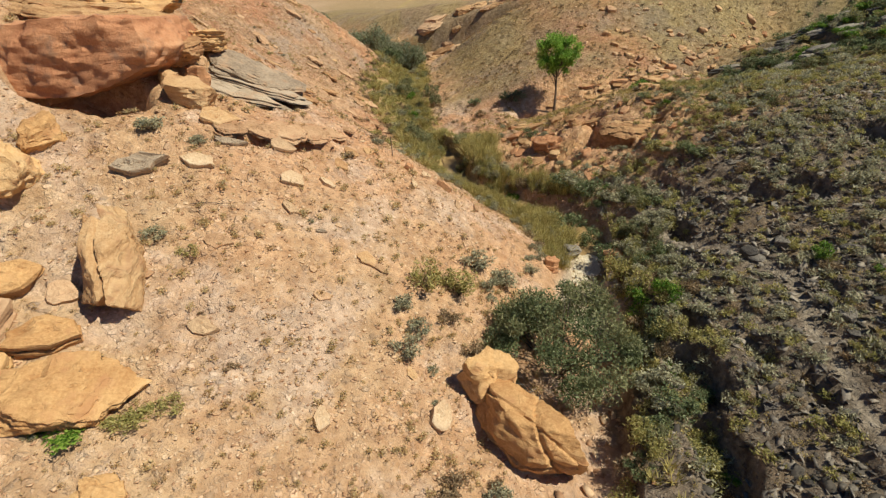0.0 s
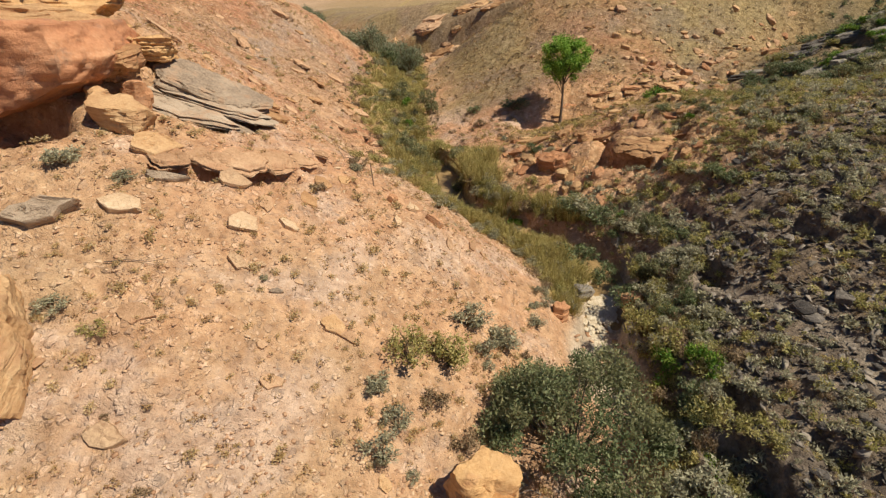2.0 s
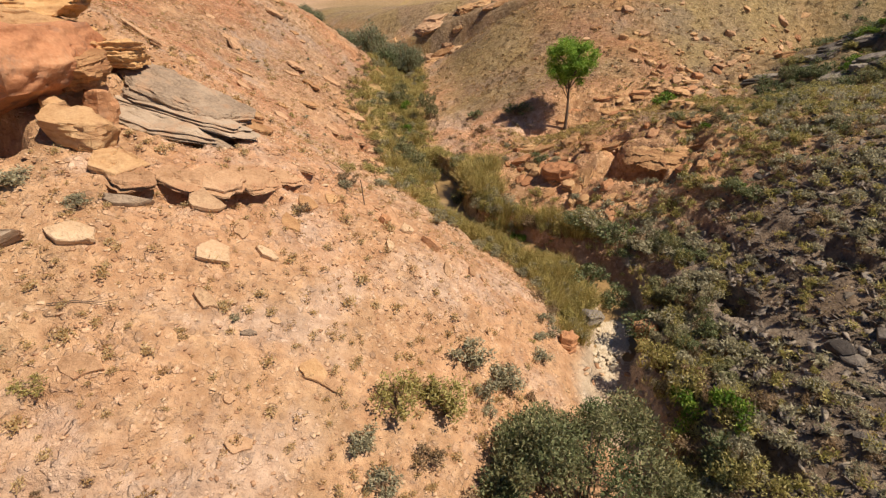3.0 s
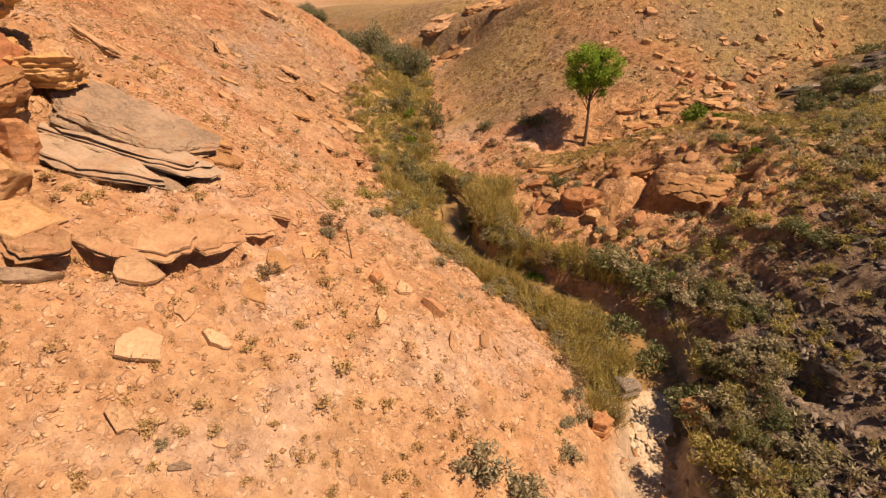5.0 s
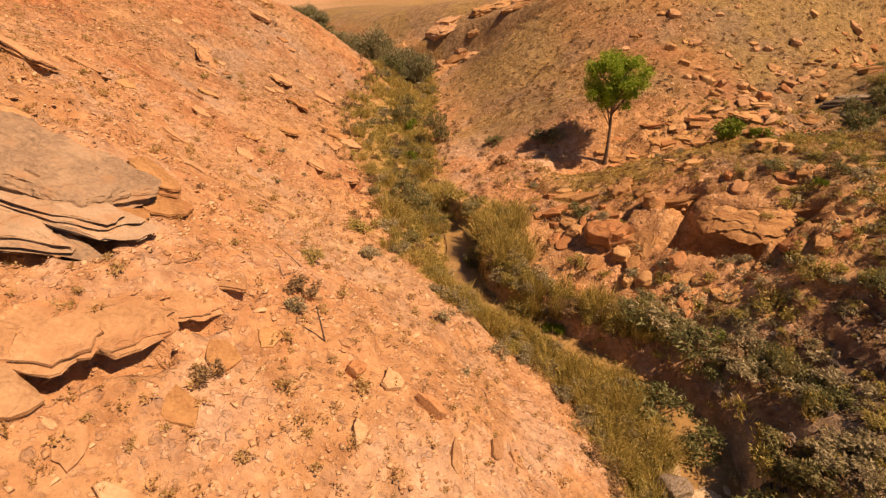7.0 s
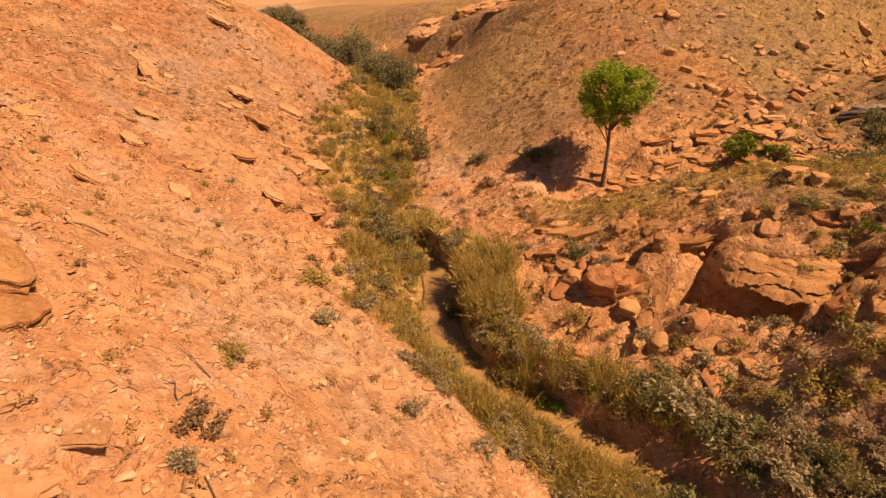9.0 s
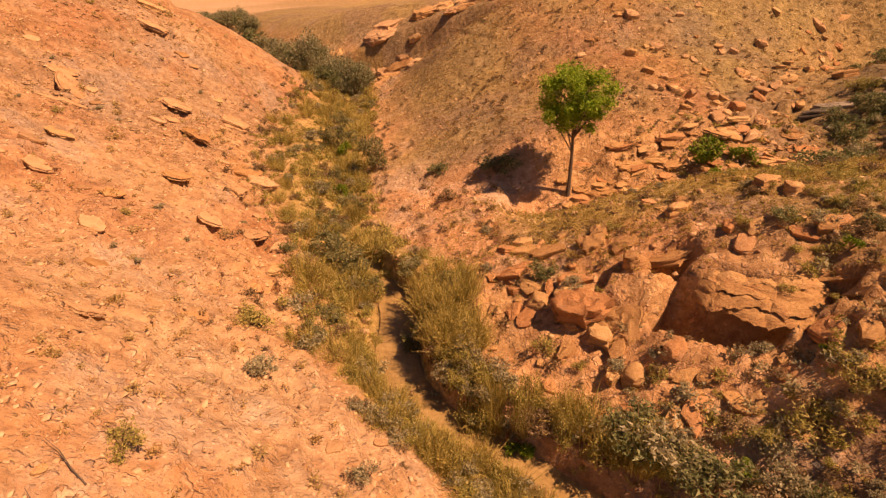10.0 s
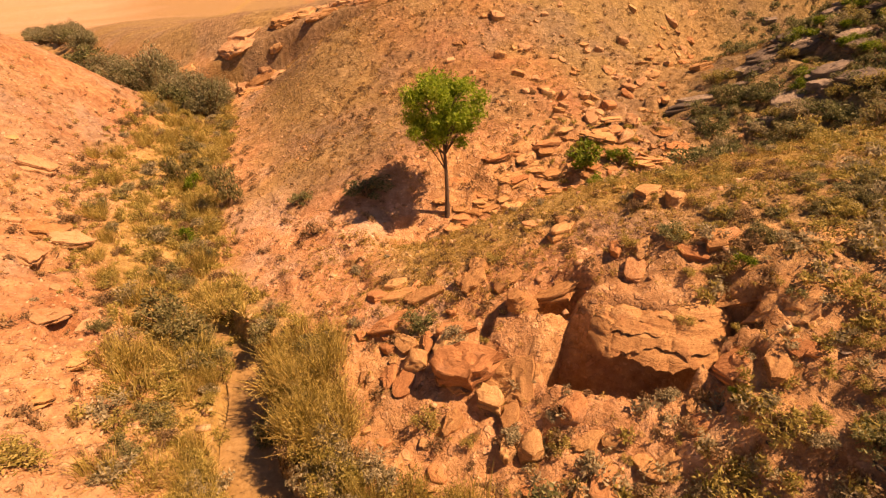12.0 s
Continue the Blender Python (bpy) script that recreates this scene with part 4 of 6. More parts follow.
for i in range(100):
    y = strewn.uniform(8, 64)
    x = float(creek_at(np.array([y]))[0][0]) - strewn.uniform(4, 19)
    l = 0.3 + (0.7 if y < 26 else 1.0) * strewn.random() ** 2.2
    flat_stone(x, y, l, l * strewn.uniform(0.5, 0.9), 0.06 + 0.09 * l, strewn.uniform(0, 180) if y < 24 else strewn.gauss(38, 20), 900 + i, (LEDGE_ROCK, SANDSTONE, LEDGE_ROCK, LEDGE_ROCK)[i % 4])


def ledge(name, label, x, y, l, w, t, turn, seed, mat, group, layers=2, sink=0.6):
    """A bed lying flush in the slope, its lower edge standing free over a shadowed gap."""
    slab(name, label, x, y, (l * 1.2, w * 1.3, t * 0.5), turn, seed, mat, sink=sink, along=0.95, z=unbroken(x, y), group=group, layers=layers, points=30, ragged=0.17, step=0.09)


# the grey layered outcrop
for i, (x, y, l, w, t, turn) in enumerate(GREY_BEDS):
    ledge("grey_ledge", "grey layered sandstone ledge with dark undercut edge" if i < 2 else "tan sandstone ledge beside the grey beds", x, y, l * 1.05, w * 1.2, t * 1.3, turn, 51 + i, GREY_ROCK if i < 2 else SANDSTONE, "grey outcrop", 3)
rock("grey_outcrop", "broad grey bedded sandstone hump breaking from the slope", -9.7, 25.7, (5.8, 3.6, 1.5), -10, 50, GREY_ROCK, sink=0.66, along=0.95, z=unbroken(-9.7, 25.7), group="grey outcrop", cuts=40, strata=0.3, rough=0.10, planes=12, broken=0.35)
# the stepped ledge that runs up the sunny slope
for i, (x, y, l, w, t, turn) in enumerate(STEPPED):
    ledge("ledge_slab", "thin tan sandstone ledge with a shadowed lower edge", x, y, l, w, t, turn, 90 + i, LEDGE_ROCK, "stepped ledge")
# boulder pair beside the big bush
rock("boulder", "rounded yellow-orange boulder beside the dark bush", 1.9, 13.0, (2.3, 1.9, 2.0), 25, 101, YELLOW_ROCK, sink=0.15, along=0.3, cuts=20, rough=0.10, group="boulder pair", broken=0.08, strata=0.08, planes=14, clefts=(((0.2, -0.5, 0.84), 0.15, 0.05, 0.10),))
rock("boulder", "long yellow-orange boulder with dark cracks beside the dark bush", 3.05, 11.3, (4.7, 2.5, 2.1), -40, 102, YELLOW_ROCK, sink=0.17, along=0.3, cuts=32, rough=0.07, group="boulder pair", broken=0.10, strata=0.10, planes=14, clefts=(((0.25, -0.6, 0.76), 0.22, 0.06, 0.22), ((0.9, 0.3, 0.3), 0.45, 0.05, 0.18), ((0.1, 0.9, 0.4), 0.1, 0.05, 0.12)))
# the overhanging slab across the creek, with its beds
def bed_patch(front, back, from_v, rise, thick, bulge, seed):
    """One bed of the roof: a sheet from a ragged free lip back into the hill, with depth and an uneven top."""
    rnd = random.Random(seed)
    nu, nv = 56, 20
    (a, b), (c, d) = [[Vector(p) for p in pair] for pair in (front, back)]
    bm = bmesh.new()
    top, low = [], []
    for i in range(nu + 1):
        u = i / nu
        f, k = a.lerp(b, u), c.lerp(d, u)
        out = (f - k).normalized()
        jag = 0.30 * noise.fractal(Vector((u * 5.0, seed, 0)), 0.7, 2.2, 4) + 0.12 * noise.noise(Vector((math.floor(u * 13), seed, 3)))
        start = from_v + (0.0 if from_v == 0 else 0.10 * noise.noise(Vector((u * 3.1, seed, 9))))
        tr, lr = [], []
        for j in range(nv + 1):
            v = start + (1 - start) * j / nv
            p = f.lerp(k, v) + out * (bulge * math.sin(math.pi * min(1, u * 1.05)) + jag - 0.9 * abs(2 * u - 0.95) ** 5) * (1 - j / nv)
            p.z += rise * (1 - 0.8 * abs(2 * u - 1) ** 4) - 0.30 * abs(2 * u - 1) ** 6 + 0.16 * math.sin(math.pi * u) * math.sin(math.pi * min(1, 0.25 + v * 0.75))
            gaps, cells = noise.voronoi(Vector((p.x * 0.9, p.y * 0.9, seed)))
            p.z += 0.10 * noise.noise(cells[0] * 5.1) - 0.07 * max(0.0, 1 - (gaps[1] - gaps[0]) / 0.12) + 0.05 * noise.noise(p * 2.6)
            lip = min(1.0, j / 3)
            tr.append(bm.verts.new(p - Vector((0, 0, 0.05 * (1 - lip)))))
            t = thick * (0.75 + 0.25 * noise.noise(Vector((u * 9, seed, 5))))
            lr.append(bm.verts.new(p - out * (0.10 if j == 0 else 0) - Vector((0, 0, t + 0.9 * thick * lip))))
        top.append(tr)
        low.append(lr)
    for i in range(nu):
        for j in range(nv):
            bm.faces.new((top[i][j], top[i + 1][j], top[i + 1][j + 1], top[i][j + 1]))
            bm.faces.new((low[i][j + 1], low[i + 1][j + 1], low[i + 1][j], low[i][j]))
        bm.faces.new((top[i + 1][0], top[i][0], low[i][0], low[i + 1][0]))
        bm.faces.new((top[i][nv], top[i + 1][nv], low[i + 1][nv], low[i][nv]))
    for i in (0, nu):
        for j in range(nv):
            q = (top[i][j], top[i][j + 1], low[i][j + 1], low[i][j])
            bm.faces.new(q if i == 0 else tuple(reversed(q)))
    bmesh.ops.recalc_face_normals(bm, faces=bm.faces)
    return mesh_ob("bed", bm, SANDSTONE, True, 34)


roof = tagged(new("overhanging_slab"), "layered orange sandstone slab roofing a shadowed hollow", "rock")
ROOF_FRONT, ROOF_BACK = ((10.8, 34.6, 4.0), (13.75, 32.5, 4.1)), ((11.6, 35.7, 4.5), (15.0, 34.0, 5.05))
for k, (from_v, rise, thick, bulge) in enumerate(((0.0, 0.0, 0.15, 0.22), (0.16, 0.09, 0.10, 0.18), (0.36, 0.15, 0.09, 0.14), (0.6, 0.19, 0.08, 0.1))):
    bed = new("bed", bed_patch(ROOF_FRONT, ROOF_BACK, from_v, rise, thick, bulge, 111 + k))
    bed.parent = roof
BEDS_HIGH = ((11.3, 37.5, 2.8, 1.1, 0.35, -14), (14.9, 34.15, 2.5, 1.0, 0.35, -22), (15.5, 32.9, 1.8, 1.0, 0.4, -30), (13.9, 32.6, 1.2, 0.9, 0.4, 20), (16.4, 35.2, 2.2, 1.0, 0.35, -20), (17.8, 34.0, 1.8, 0.9, 0.3, -30), (11.6, 31.6, 1.2, 0.8, 0.5, 10), (12.4, 30.6, 1.0, 0.7, 0.4, 0))
BEDS_LOW = ((5.8, 39.4, 2.0, 0.9, 0.5, 5), (7.3, 39.9, 1.6, 0.8, 0.45, -12), (9.0, 39.2, 1.5, 1.1, 0.5, 30), (10.0, 38.4, 1.3, 0.9, 0.4, 10), (10.2, 32.9, 1.2, 0.6, 0.4, 15), (12.8, 32.0, 1.1, 0.7, 0.4, -30), (6.5, 40.6, 1.6, 0.7, 0.35, -5), (8.2, 41.0, 1.4, 0.6, 0.3, 8), (9.5, 31.9, 1.0, 0.7, 0.5, 50), (7.0, 35.2, 1.0, 0.6, 0.4, 30), (5.5, 37.6, 1.2, 0.7, 0.4, 60))
for i, (x, y, l, w, t, turn) in enumerate(BEDS_HIGH + BEDS_LOW):
    slab("sandstone_outcrop", "broken orange sandstone bed in the bank", x, y, (l, w, t), turn, 112 + i, SANDSTONE if i % 5 != 3 else RED_ROCK, sink=0.6, along=0.9, group="beds of the creek bank", layers=2, points=18, ragged=0.25)
for i in range(95):
    x, y = strewn.uniform(4.2, 16), strewn.uniform(31.5, 41.5)
    if any(abs(x - a) < r + 0.5 and abs(y - b) < s + 0.5 for a, b, r, s, t, d in HOLLOWS) or x < float(creek_at(np.array([y]))[0][0]) + 3:
        continue
    l = 0.35 + 1.1 * strewn.random() ** 1.6
    slab("bank_slab", "angular broken sandstone slab in the rocky bank", x, y, (l, l * strewn.uniform(0.45, 0.85), l * strewn.uniform(0.2, 0.4)), strewn.uniform(0, 180), 1000 + i, (SANDSTONE, SANDSTONE, RED_ROCK)[i % 3], sink=0.35, tip=(strewn.uniform(-12, 12), strewn.uniform(-12, 12)), along=0.7, group="broken slabs of the bank", layers=1 + i % 2, points=12, ragged=0.2)
for x, y, s, turn, k in ((9.9, 37.2, (1.0, 0.9, 0.6), 10, 134), (6.5, 37.5, (1.0, 0.9, 0.5), 50, 122), (10.1, 33.7, (0.9, 0.7, 0.5), 10, 135), (8.9, 33.6, (1.1, 0.8, 0.6), 70, 136), (16.0, 38.2, (1.0, 0.7, 0.5), 20, 137)):
    rock("bank_boulder", "broken orange boulder in the rocky bank", x, y, s, turn, k, SANDSTONE if k % 3 else RED_ROCK, sink=0.35, along=0.6, group="boulders of the creek bank", cuts=9, planes=13, rough=0.08)
slab("bank_boulder", "broad tan sandstone block leaning beside the hollow", 9.0, 35.6, (1.7, 2.2, 0.6), -30, 116, SANDSTONE, sink=0.45, tip=(0, -4), along=1.0, group="boulders of the creek bank", layers=2, points=20, ragged=0.16)
slab("bank_boulder", "red-brown flat-topped sandstone block in the bank", 7.85, 36.4, (2.4, 1.6, 0.9), -8, 117, RED_ROCK, sink=0.3, tip=(4, 3), along=0.6, group="boulders of the creek bank", layers=2, points=20, ragged=0.14)
# rock shelf and rubble of the side draw behind the terrace
rnd = random.Random(5)
for i in range(105):
    s = rnd.random()
    x, y = 10.8 + 13.5 * s + rnd.uniform(-1, 1), 48.6 + 1.2 * s + rnd.uniform(-1.3, 1.8)
    l = 0.5 + 1.6 * rnd.random() ** 1.5
    slab("shelf_stone", "flat tan stone of the broken rock shelf", x, y, (l, l * rnd.uniform(0.35, 0.6), l * rnd.uniform(0.09, 0.17)), rnd.uniform(-25, 15), 200 + i, SANDSTONE if rnd.random() < 0.75 else RED_ROCK, sink=0.25, tip=(rnd.uniform(-8, 8), rnd.uniform(-8, 8)), along=0.6, group="rock shelf", layers=2, points=18, ragged=0.3)
for i in range(85):
    s = rnd.random()
    x, y = 20.5 + 20 * s + rnd.uniform(-3.5, 3.5), 49.5 + 20 * s + rnd.uniform(-3, 3)
    l = 0.4 + 1.3 * rnd.random() ** 1.6
    # right of the draw the dark rock colours the blocks as shaded ones
    slab("draw_block", "angular tan block in the rocky side draw, shade-dark on the right", x, y, (l, l * rnd.uniform(0.5, 0.9), l * rnd.uniform(0.2, 0.42)), rnd.uniform(0, 180), 300 + i, (SANDSTONE, LEDGE_ROCK, RED_ROCK)[i % 3] if y - x > 24 else DARK_ROCK, sink=0.45, tip=(rnd.uniform(-14, 14), rnd.uniform(-14, 14)), along=0.8, group="rubble of the side draw", layers=1 + i % 2, points=9, ragged=0.25)
for i in range(90):
    x, y = rnd.gauss(21.5, 5), rnd.gauss(60, 6.5)
    l = 0.3 + 1.2 * rnd.random() ** 1.8
    slab("hill_rock", "angular rock lying on the far hillside", x, y, (l, l * rnd.uniform(0.5, 0.9), l * rnd.uniform(0.25, 0.5)), rnd.uniform(0, 180), 400 + i, (SANDSTONE, LEDGE_ROCK, LEDGE_ROCK)[rnd.randrange(3)], sink=0.45, tip=(rnd.uniform(-15, 15), rnd.uniform(-15, 15)), along=0.8, group="rocks of the far hillside", layers=1, points=9, ragged=0.2)
# dark slaty ledges on the shaded side of the draw
for i in range(60):
    s = rnd.random()
    x, y = 27 + 20 * s + rnd.uniform(-1, 7), 47 + 18 * s + rnd.uniform(-5, 5)
    l = rnd.uniform(1.2, 3.6)
    slab("slate_ledge", "dark grey-brown slaty ledge on the shaded draw side", x, y, (l, l * rnd.uniform(0.3, 0.55), 0.25 + 0.1 * l), rnd.gauss(-8, 14), 1300 + i, DARK_ROCK, sink=0.35, along=0.5, group="slate ledges of the draw", layers=2, points=14, ragged=0.25)
# ledges on the left rim above the creek
for i, (x, y, l, w, t, turn) in enumerate(RIM_NEAR + RIM_FAR):
    ledge("rim_ledge", "reddish sandstone ledge breaking through the slope", x, y, l, w, t, turn, 500 + i, LEDGE_ROCK if i % 3 else SANDSTONE, "ledges of the rim", sink=0.85)
# far sandstone rim beyond the creek's bend
for i in range(40):
    x = -11 + 28 * rnd.random()
    l = rnd.uniform(1.2, 5.0)
    y = 89.4 - 0.25 * x + rnd.uniform(-2.5, 4.5)
    rock("rim_block", "orange-tan sandstone outcrop of the far rim", x, y, (l, l * rnd.uniform(0.4, 0.7), 0.4 + 0.13 * l), rnd.uniform(-30, 20), 600 + i, LEDGE_ROCK if i % 3 else SANDSTONE, sink=0.45, along=0.6, group="far rim", cuts=9, strata=0.35, rough=0.2, planes=14)
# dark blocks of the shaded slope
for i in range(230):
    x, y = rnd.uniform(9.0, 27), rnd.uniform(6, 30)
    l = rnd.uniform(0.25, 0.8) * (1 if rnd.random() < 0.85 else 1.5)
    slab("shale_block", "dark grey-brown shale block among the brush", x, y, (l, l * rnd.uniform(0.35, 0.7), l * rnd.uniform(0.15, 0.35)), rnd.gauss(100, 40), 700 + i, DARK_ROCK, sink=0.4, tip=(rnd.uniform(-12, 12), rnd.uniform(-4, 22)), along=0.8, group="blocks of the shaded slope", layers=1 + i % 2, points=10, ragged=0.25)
# the dark rock beside the little fall, and its foam
rock("creek_boulder", "dark wet boulder splitting the muddy creek", 7.7, 25.0, (1.3, 0.9, 0.7), 20, 140, DARK_ROCK, sink=0.2, along=0.2, cuts=8, planes=12)
slab("creek_ledge", "red-brown sandstone ledge beside the little waterfall", 9.6, 23.4, (1.6, 1.1, 0.7), 10, 141, RED_ROCK, sink=0.2, along=0.2, layers=3)
slab("creek_ledge", "red-brown sandstone ledge on the near bank of the fall", 5.9, 22.6, (1.0, 0.9, 0.9), 30, 142, RED_ROCK, sink=0.5, along=0.2, layers=3)


def stone_templates(seed, k=10):
    """Angular chips: boxes with shifted corners."""
    rnd = random.Random(seed)
    out = []
    for i in range(k):
        high = rnd.uniform(0.25, 0.7)
        v = [(x * rnd.uniform(0.65, 1.15), y * rnd.uniform(0.4, 0.85), z * high * rnd.uniform(0.6, 1.0)) for z in (-0.6, 1) for x, y in ((-1, -1), (1, -1), (1, 1), (-1, 1))]
        f = [(3, 2, 1, 0), (4, 5, 6, 7), (0, 1, 5, 4), (1, 2, 6, 5), (2, 3, 7, 6), (3, 0, 4, 7)]
        out.append((np.array(v), np.array(f)))
    return out


def scatter(name, templates, spots, mat, label, category, tilt=0.25, face_smooth=False):
    """spots: rows of x, y, size. One joined mesh of many pieces too small to count."""
    rng = np.random.default_rng(len(spots))
    spots = np.asarray(spots, float)
    z = ground(spots[:, 0], spots[:, 1])
    verts, faces, base = [], [], 0
    pick = rng.integers(0, len(templates), len(spots))
    for k, (tv, tf) in enumerate(templates):
        s = spots[pick == k]
        if not len(s):
            continue
        zz = z[pick == k]
        m = len(s)
        a = rng.uniform(0, 2 * math.pi, m)
        tx, ty = rng.normal(0, tilt, m), rng.normal(0, tilt, m)
        c, sn = np.cos(a)[:, None], np.sin(a)[:, None]
        px = tv[None, :, 0] * c - tv[None, :, 1] * sn
        py = tv[None, :, 0] * sn + tv[None, :, 1] * c
        pz = tv[None, :, 2] + px * tx[:, None] + py * ty[:, None]
        sz = s[:, 2][:, None]
        v = np.stack((px * sz + s[:, 0][:, None], py * sz + s[:, 1][:, None], pz * sz + zz[:, None]), -1).reshape(-1, 3)
        f = (tf[None] + (np.arange(m) * len(tv))[:, None, None]).reshape(-1, tf.shape[1]) + base
        verts.append(v)
        faces.append(f)
        base += len(v)
    verts, faces = np.concatenate(verts), np.concatenate(faces)
    me = bpy.data.meshes.new(name)
    me.vertices.add(len(verts))
    me.vertices.foreach_set("co", verts.ravel())
    me.loops.add(faces.size)
    me.polygons.add(len(faces))
    me.loops.foreach_set("vertex_index", faces.ravel())
    me.polygons.foreach_set("loop_start", np.arange(0, faces.size, faces.shape[1]))
    me.update(calc_edges=True)
    if face_smooth:
        me.polygons.foreach_set("use_smooth", np.ones(len(faces), bool))
    me.materials.append(mat)
    return tagged(new(name, me), label, category, kind="stuff")


def spread(n, x0, x1, y0, y1, lo, hi, seed, keep, power=2.5):
    """Random spots in a stretch of the plan, thinned by keep(x, y, u); sizes lean to the small."""
    rng = np.random.default_rng(seed)
    x, y = rng.uniform(x0, x1, n), rng.uniform(y0, y1, n)
    u = x - creek_at(y)[0]
    ok = rng.uniform(0, 1, n) < keep(x, y, u)
    for cx, cy, rx, ry, turn, depth in HOLLOWS:
        ok &= bowl(x, y, cx, cy, rx, ry, turn, 1.0) > -0.05
    size = lo + (hi - lo) * rng.uniform(0, 1, n) ** power
    return np.column_stack((x, y, size))[ok]


STONES = stone_templates(3)
PLATES = [(v * (1, 1, 0.4), f) for v, f in stone_templates(4)]
scatter("scree", STONES, spread(70000, -24, 6, 4, 68, 0.02, 0.085, 1, lambda x, y, u: smooth(-1.2, -3.0, u) * (0.3 + 1.9 * np.clip(fbm(x, y, 4, 3, 61) + 0.15, 0, 1)), 2.6), STONE_CHIPS, "scattered tan and pink stone chips on the dry slope", "stones")
scatter("hill_scree", STONES, spread(11000, 0, 44, 29, 78, 0.03, 0.14, 2, lambda x, y, u: smooth(2, 4, u) * (0.15 + 1.8 * np.clip(fbm(x, y, 6, 3, 63) + 0.1, 0, 1))), STONE_CHIPS, "scattered tan stones on the far bank and hillside", "stones")
scatter("shale_scree", PLATES, spread(34000, 8, 30, 3, 36, 0.03, 0.2, 3, lambda x, y, u: smooth(1.6, 3.5, u) * smooth(0.1, 0.4, np.abs(x - path_x(y)) + 9 * (y > 31)) * (1 - smooth(25, 31, y - 0.4 * np.clip(x - 12, 0, 40))) * (0.25 + 1.6 * np.clip(fbm(x, y, 4, 3, 65) + 0.2, 0, 1))), SHADED_SHALE_CHIPS, "dark shale rubble on the shaded slope, shade partly in its colour", "stones", tilt=0.5)
scatter("creek_stones", STONES, spread(2500, -9, 10, 8, 80, 0.05, 0.25, 4, lambda x, y, u: smooth(2.2, 1.0, np.abs(u))), STONE_CHIPS, "stones along the creek bed", "stones")
scatter("platy_scree", PLATES, spread(12000, -26, 2, 24, 76, 0.04, 0.17, 5, lambda x, y, u: smooth(-2.0, -4.0, u) * (0.1 + 1.8 * np.clip(fbm(x, y, 5, 3, 67) + 0.1, 0, 1)), 2.4), STONE_CHIPS, "platy stone rubble on the upper slope", "stones", tilt=0.2)

# ---- plants ----
def raw_mesh(name, verts, faces, mat):
    me = bpy.data.meshes.new(name)
    me.from_pydata([tuple(v) for v in verts], [], [tuple(f) for f in faces])
    me.materials.append(mat)
    return me


def leaf_cloud(rng, centres, radii, per, size, flatten=0.8, shell=0.55):
    """Fine leaves, each one small triangle, round each centre; loose towards the outside."""
    n = len(centres) * per
    c, r = np.repeat(np.asarray(centres, float), per, 0), np.repeat(np.asarray(radii, float), per)
    d = rng.normal(0, 1, (n, 3))
    d /= np.linalg.norm(d, axis=1)[:, None]
    far = shell + (1.12 - shell) * rng.uniform(0, 1, n) ** 0.7
    p = c + d * (r * far)[:, None] * (1, 1, flatten)
    a = rng.normal(0, 1, (n, 3)) + d * 0.8 + (0, 0, 0.35)
    a /= np.linalg.norm(a, axis=1)[:, None]
    b = np.cross(a, rng.normal(0, 1, (n, 3)))
    b /= np.linalg.norm(b, axis=1)[:, None] + 1e-6
    s = (size * rng.uniform(0.55, 1.35, n))[:, None]
    verts = np.stack((p - a * s * 0.6 - b * s * 0.4, p - a * s * 0.6 + b * s * 0.4, p + a * s * 1.1), 1).reshape(-1, 3)
    return list(verts), [tuple(f) for f in np.arange(3 * n).reshape(-1, 3)]


def tube(verts, faces, pts, radii, sides=5):
    base = len(verts)
    for i, (p, r) in enumerate(zip(pts, radii)):
        p = Vector(p)
        way = (Vector(pts[min(i + 1, len(pts) - 1)]) - Vector(pts[max(i - 1, 0)])).normalized()
        s = way.orthogonal().normalized()
        t = way.cross(s)
        for k in range(sides):
            a = 2 * math.pi * k / sides
            verts.append(p + (s * math.cos(a) + t * math.sin(a)) * r)
        if i:
            for k in range(sides):
                q = base + (i - 1) * sides
                faces.append((q + k, q + (k + 1) % sides, q + sides + (k + 1) % sides, q + sides + k))


def part(name, mesh, parent, label=""):
    ob = new(name, mesh)
    ob.parent = parent
    return tagged(ob, label)


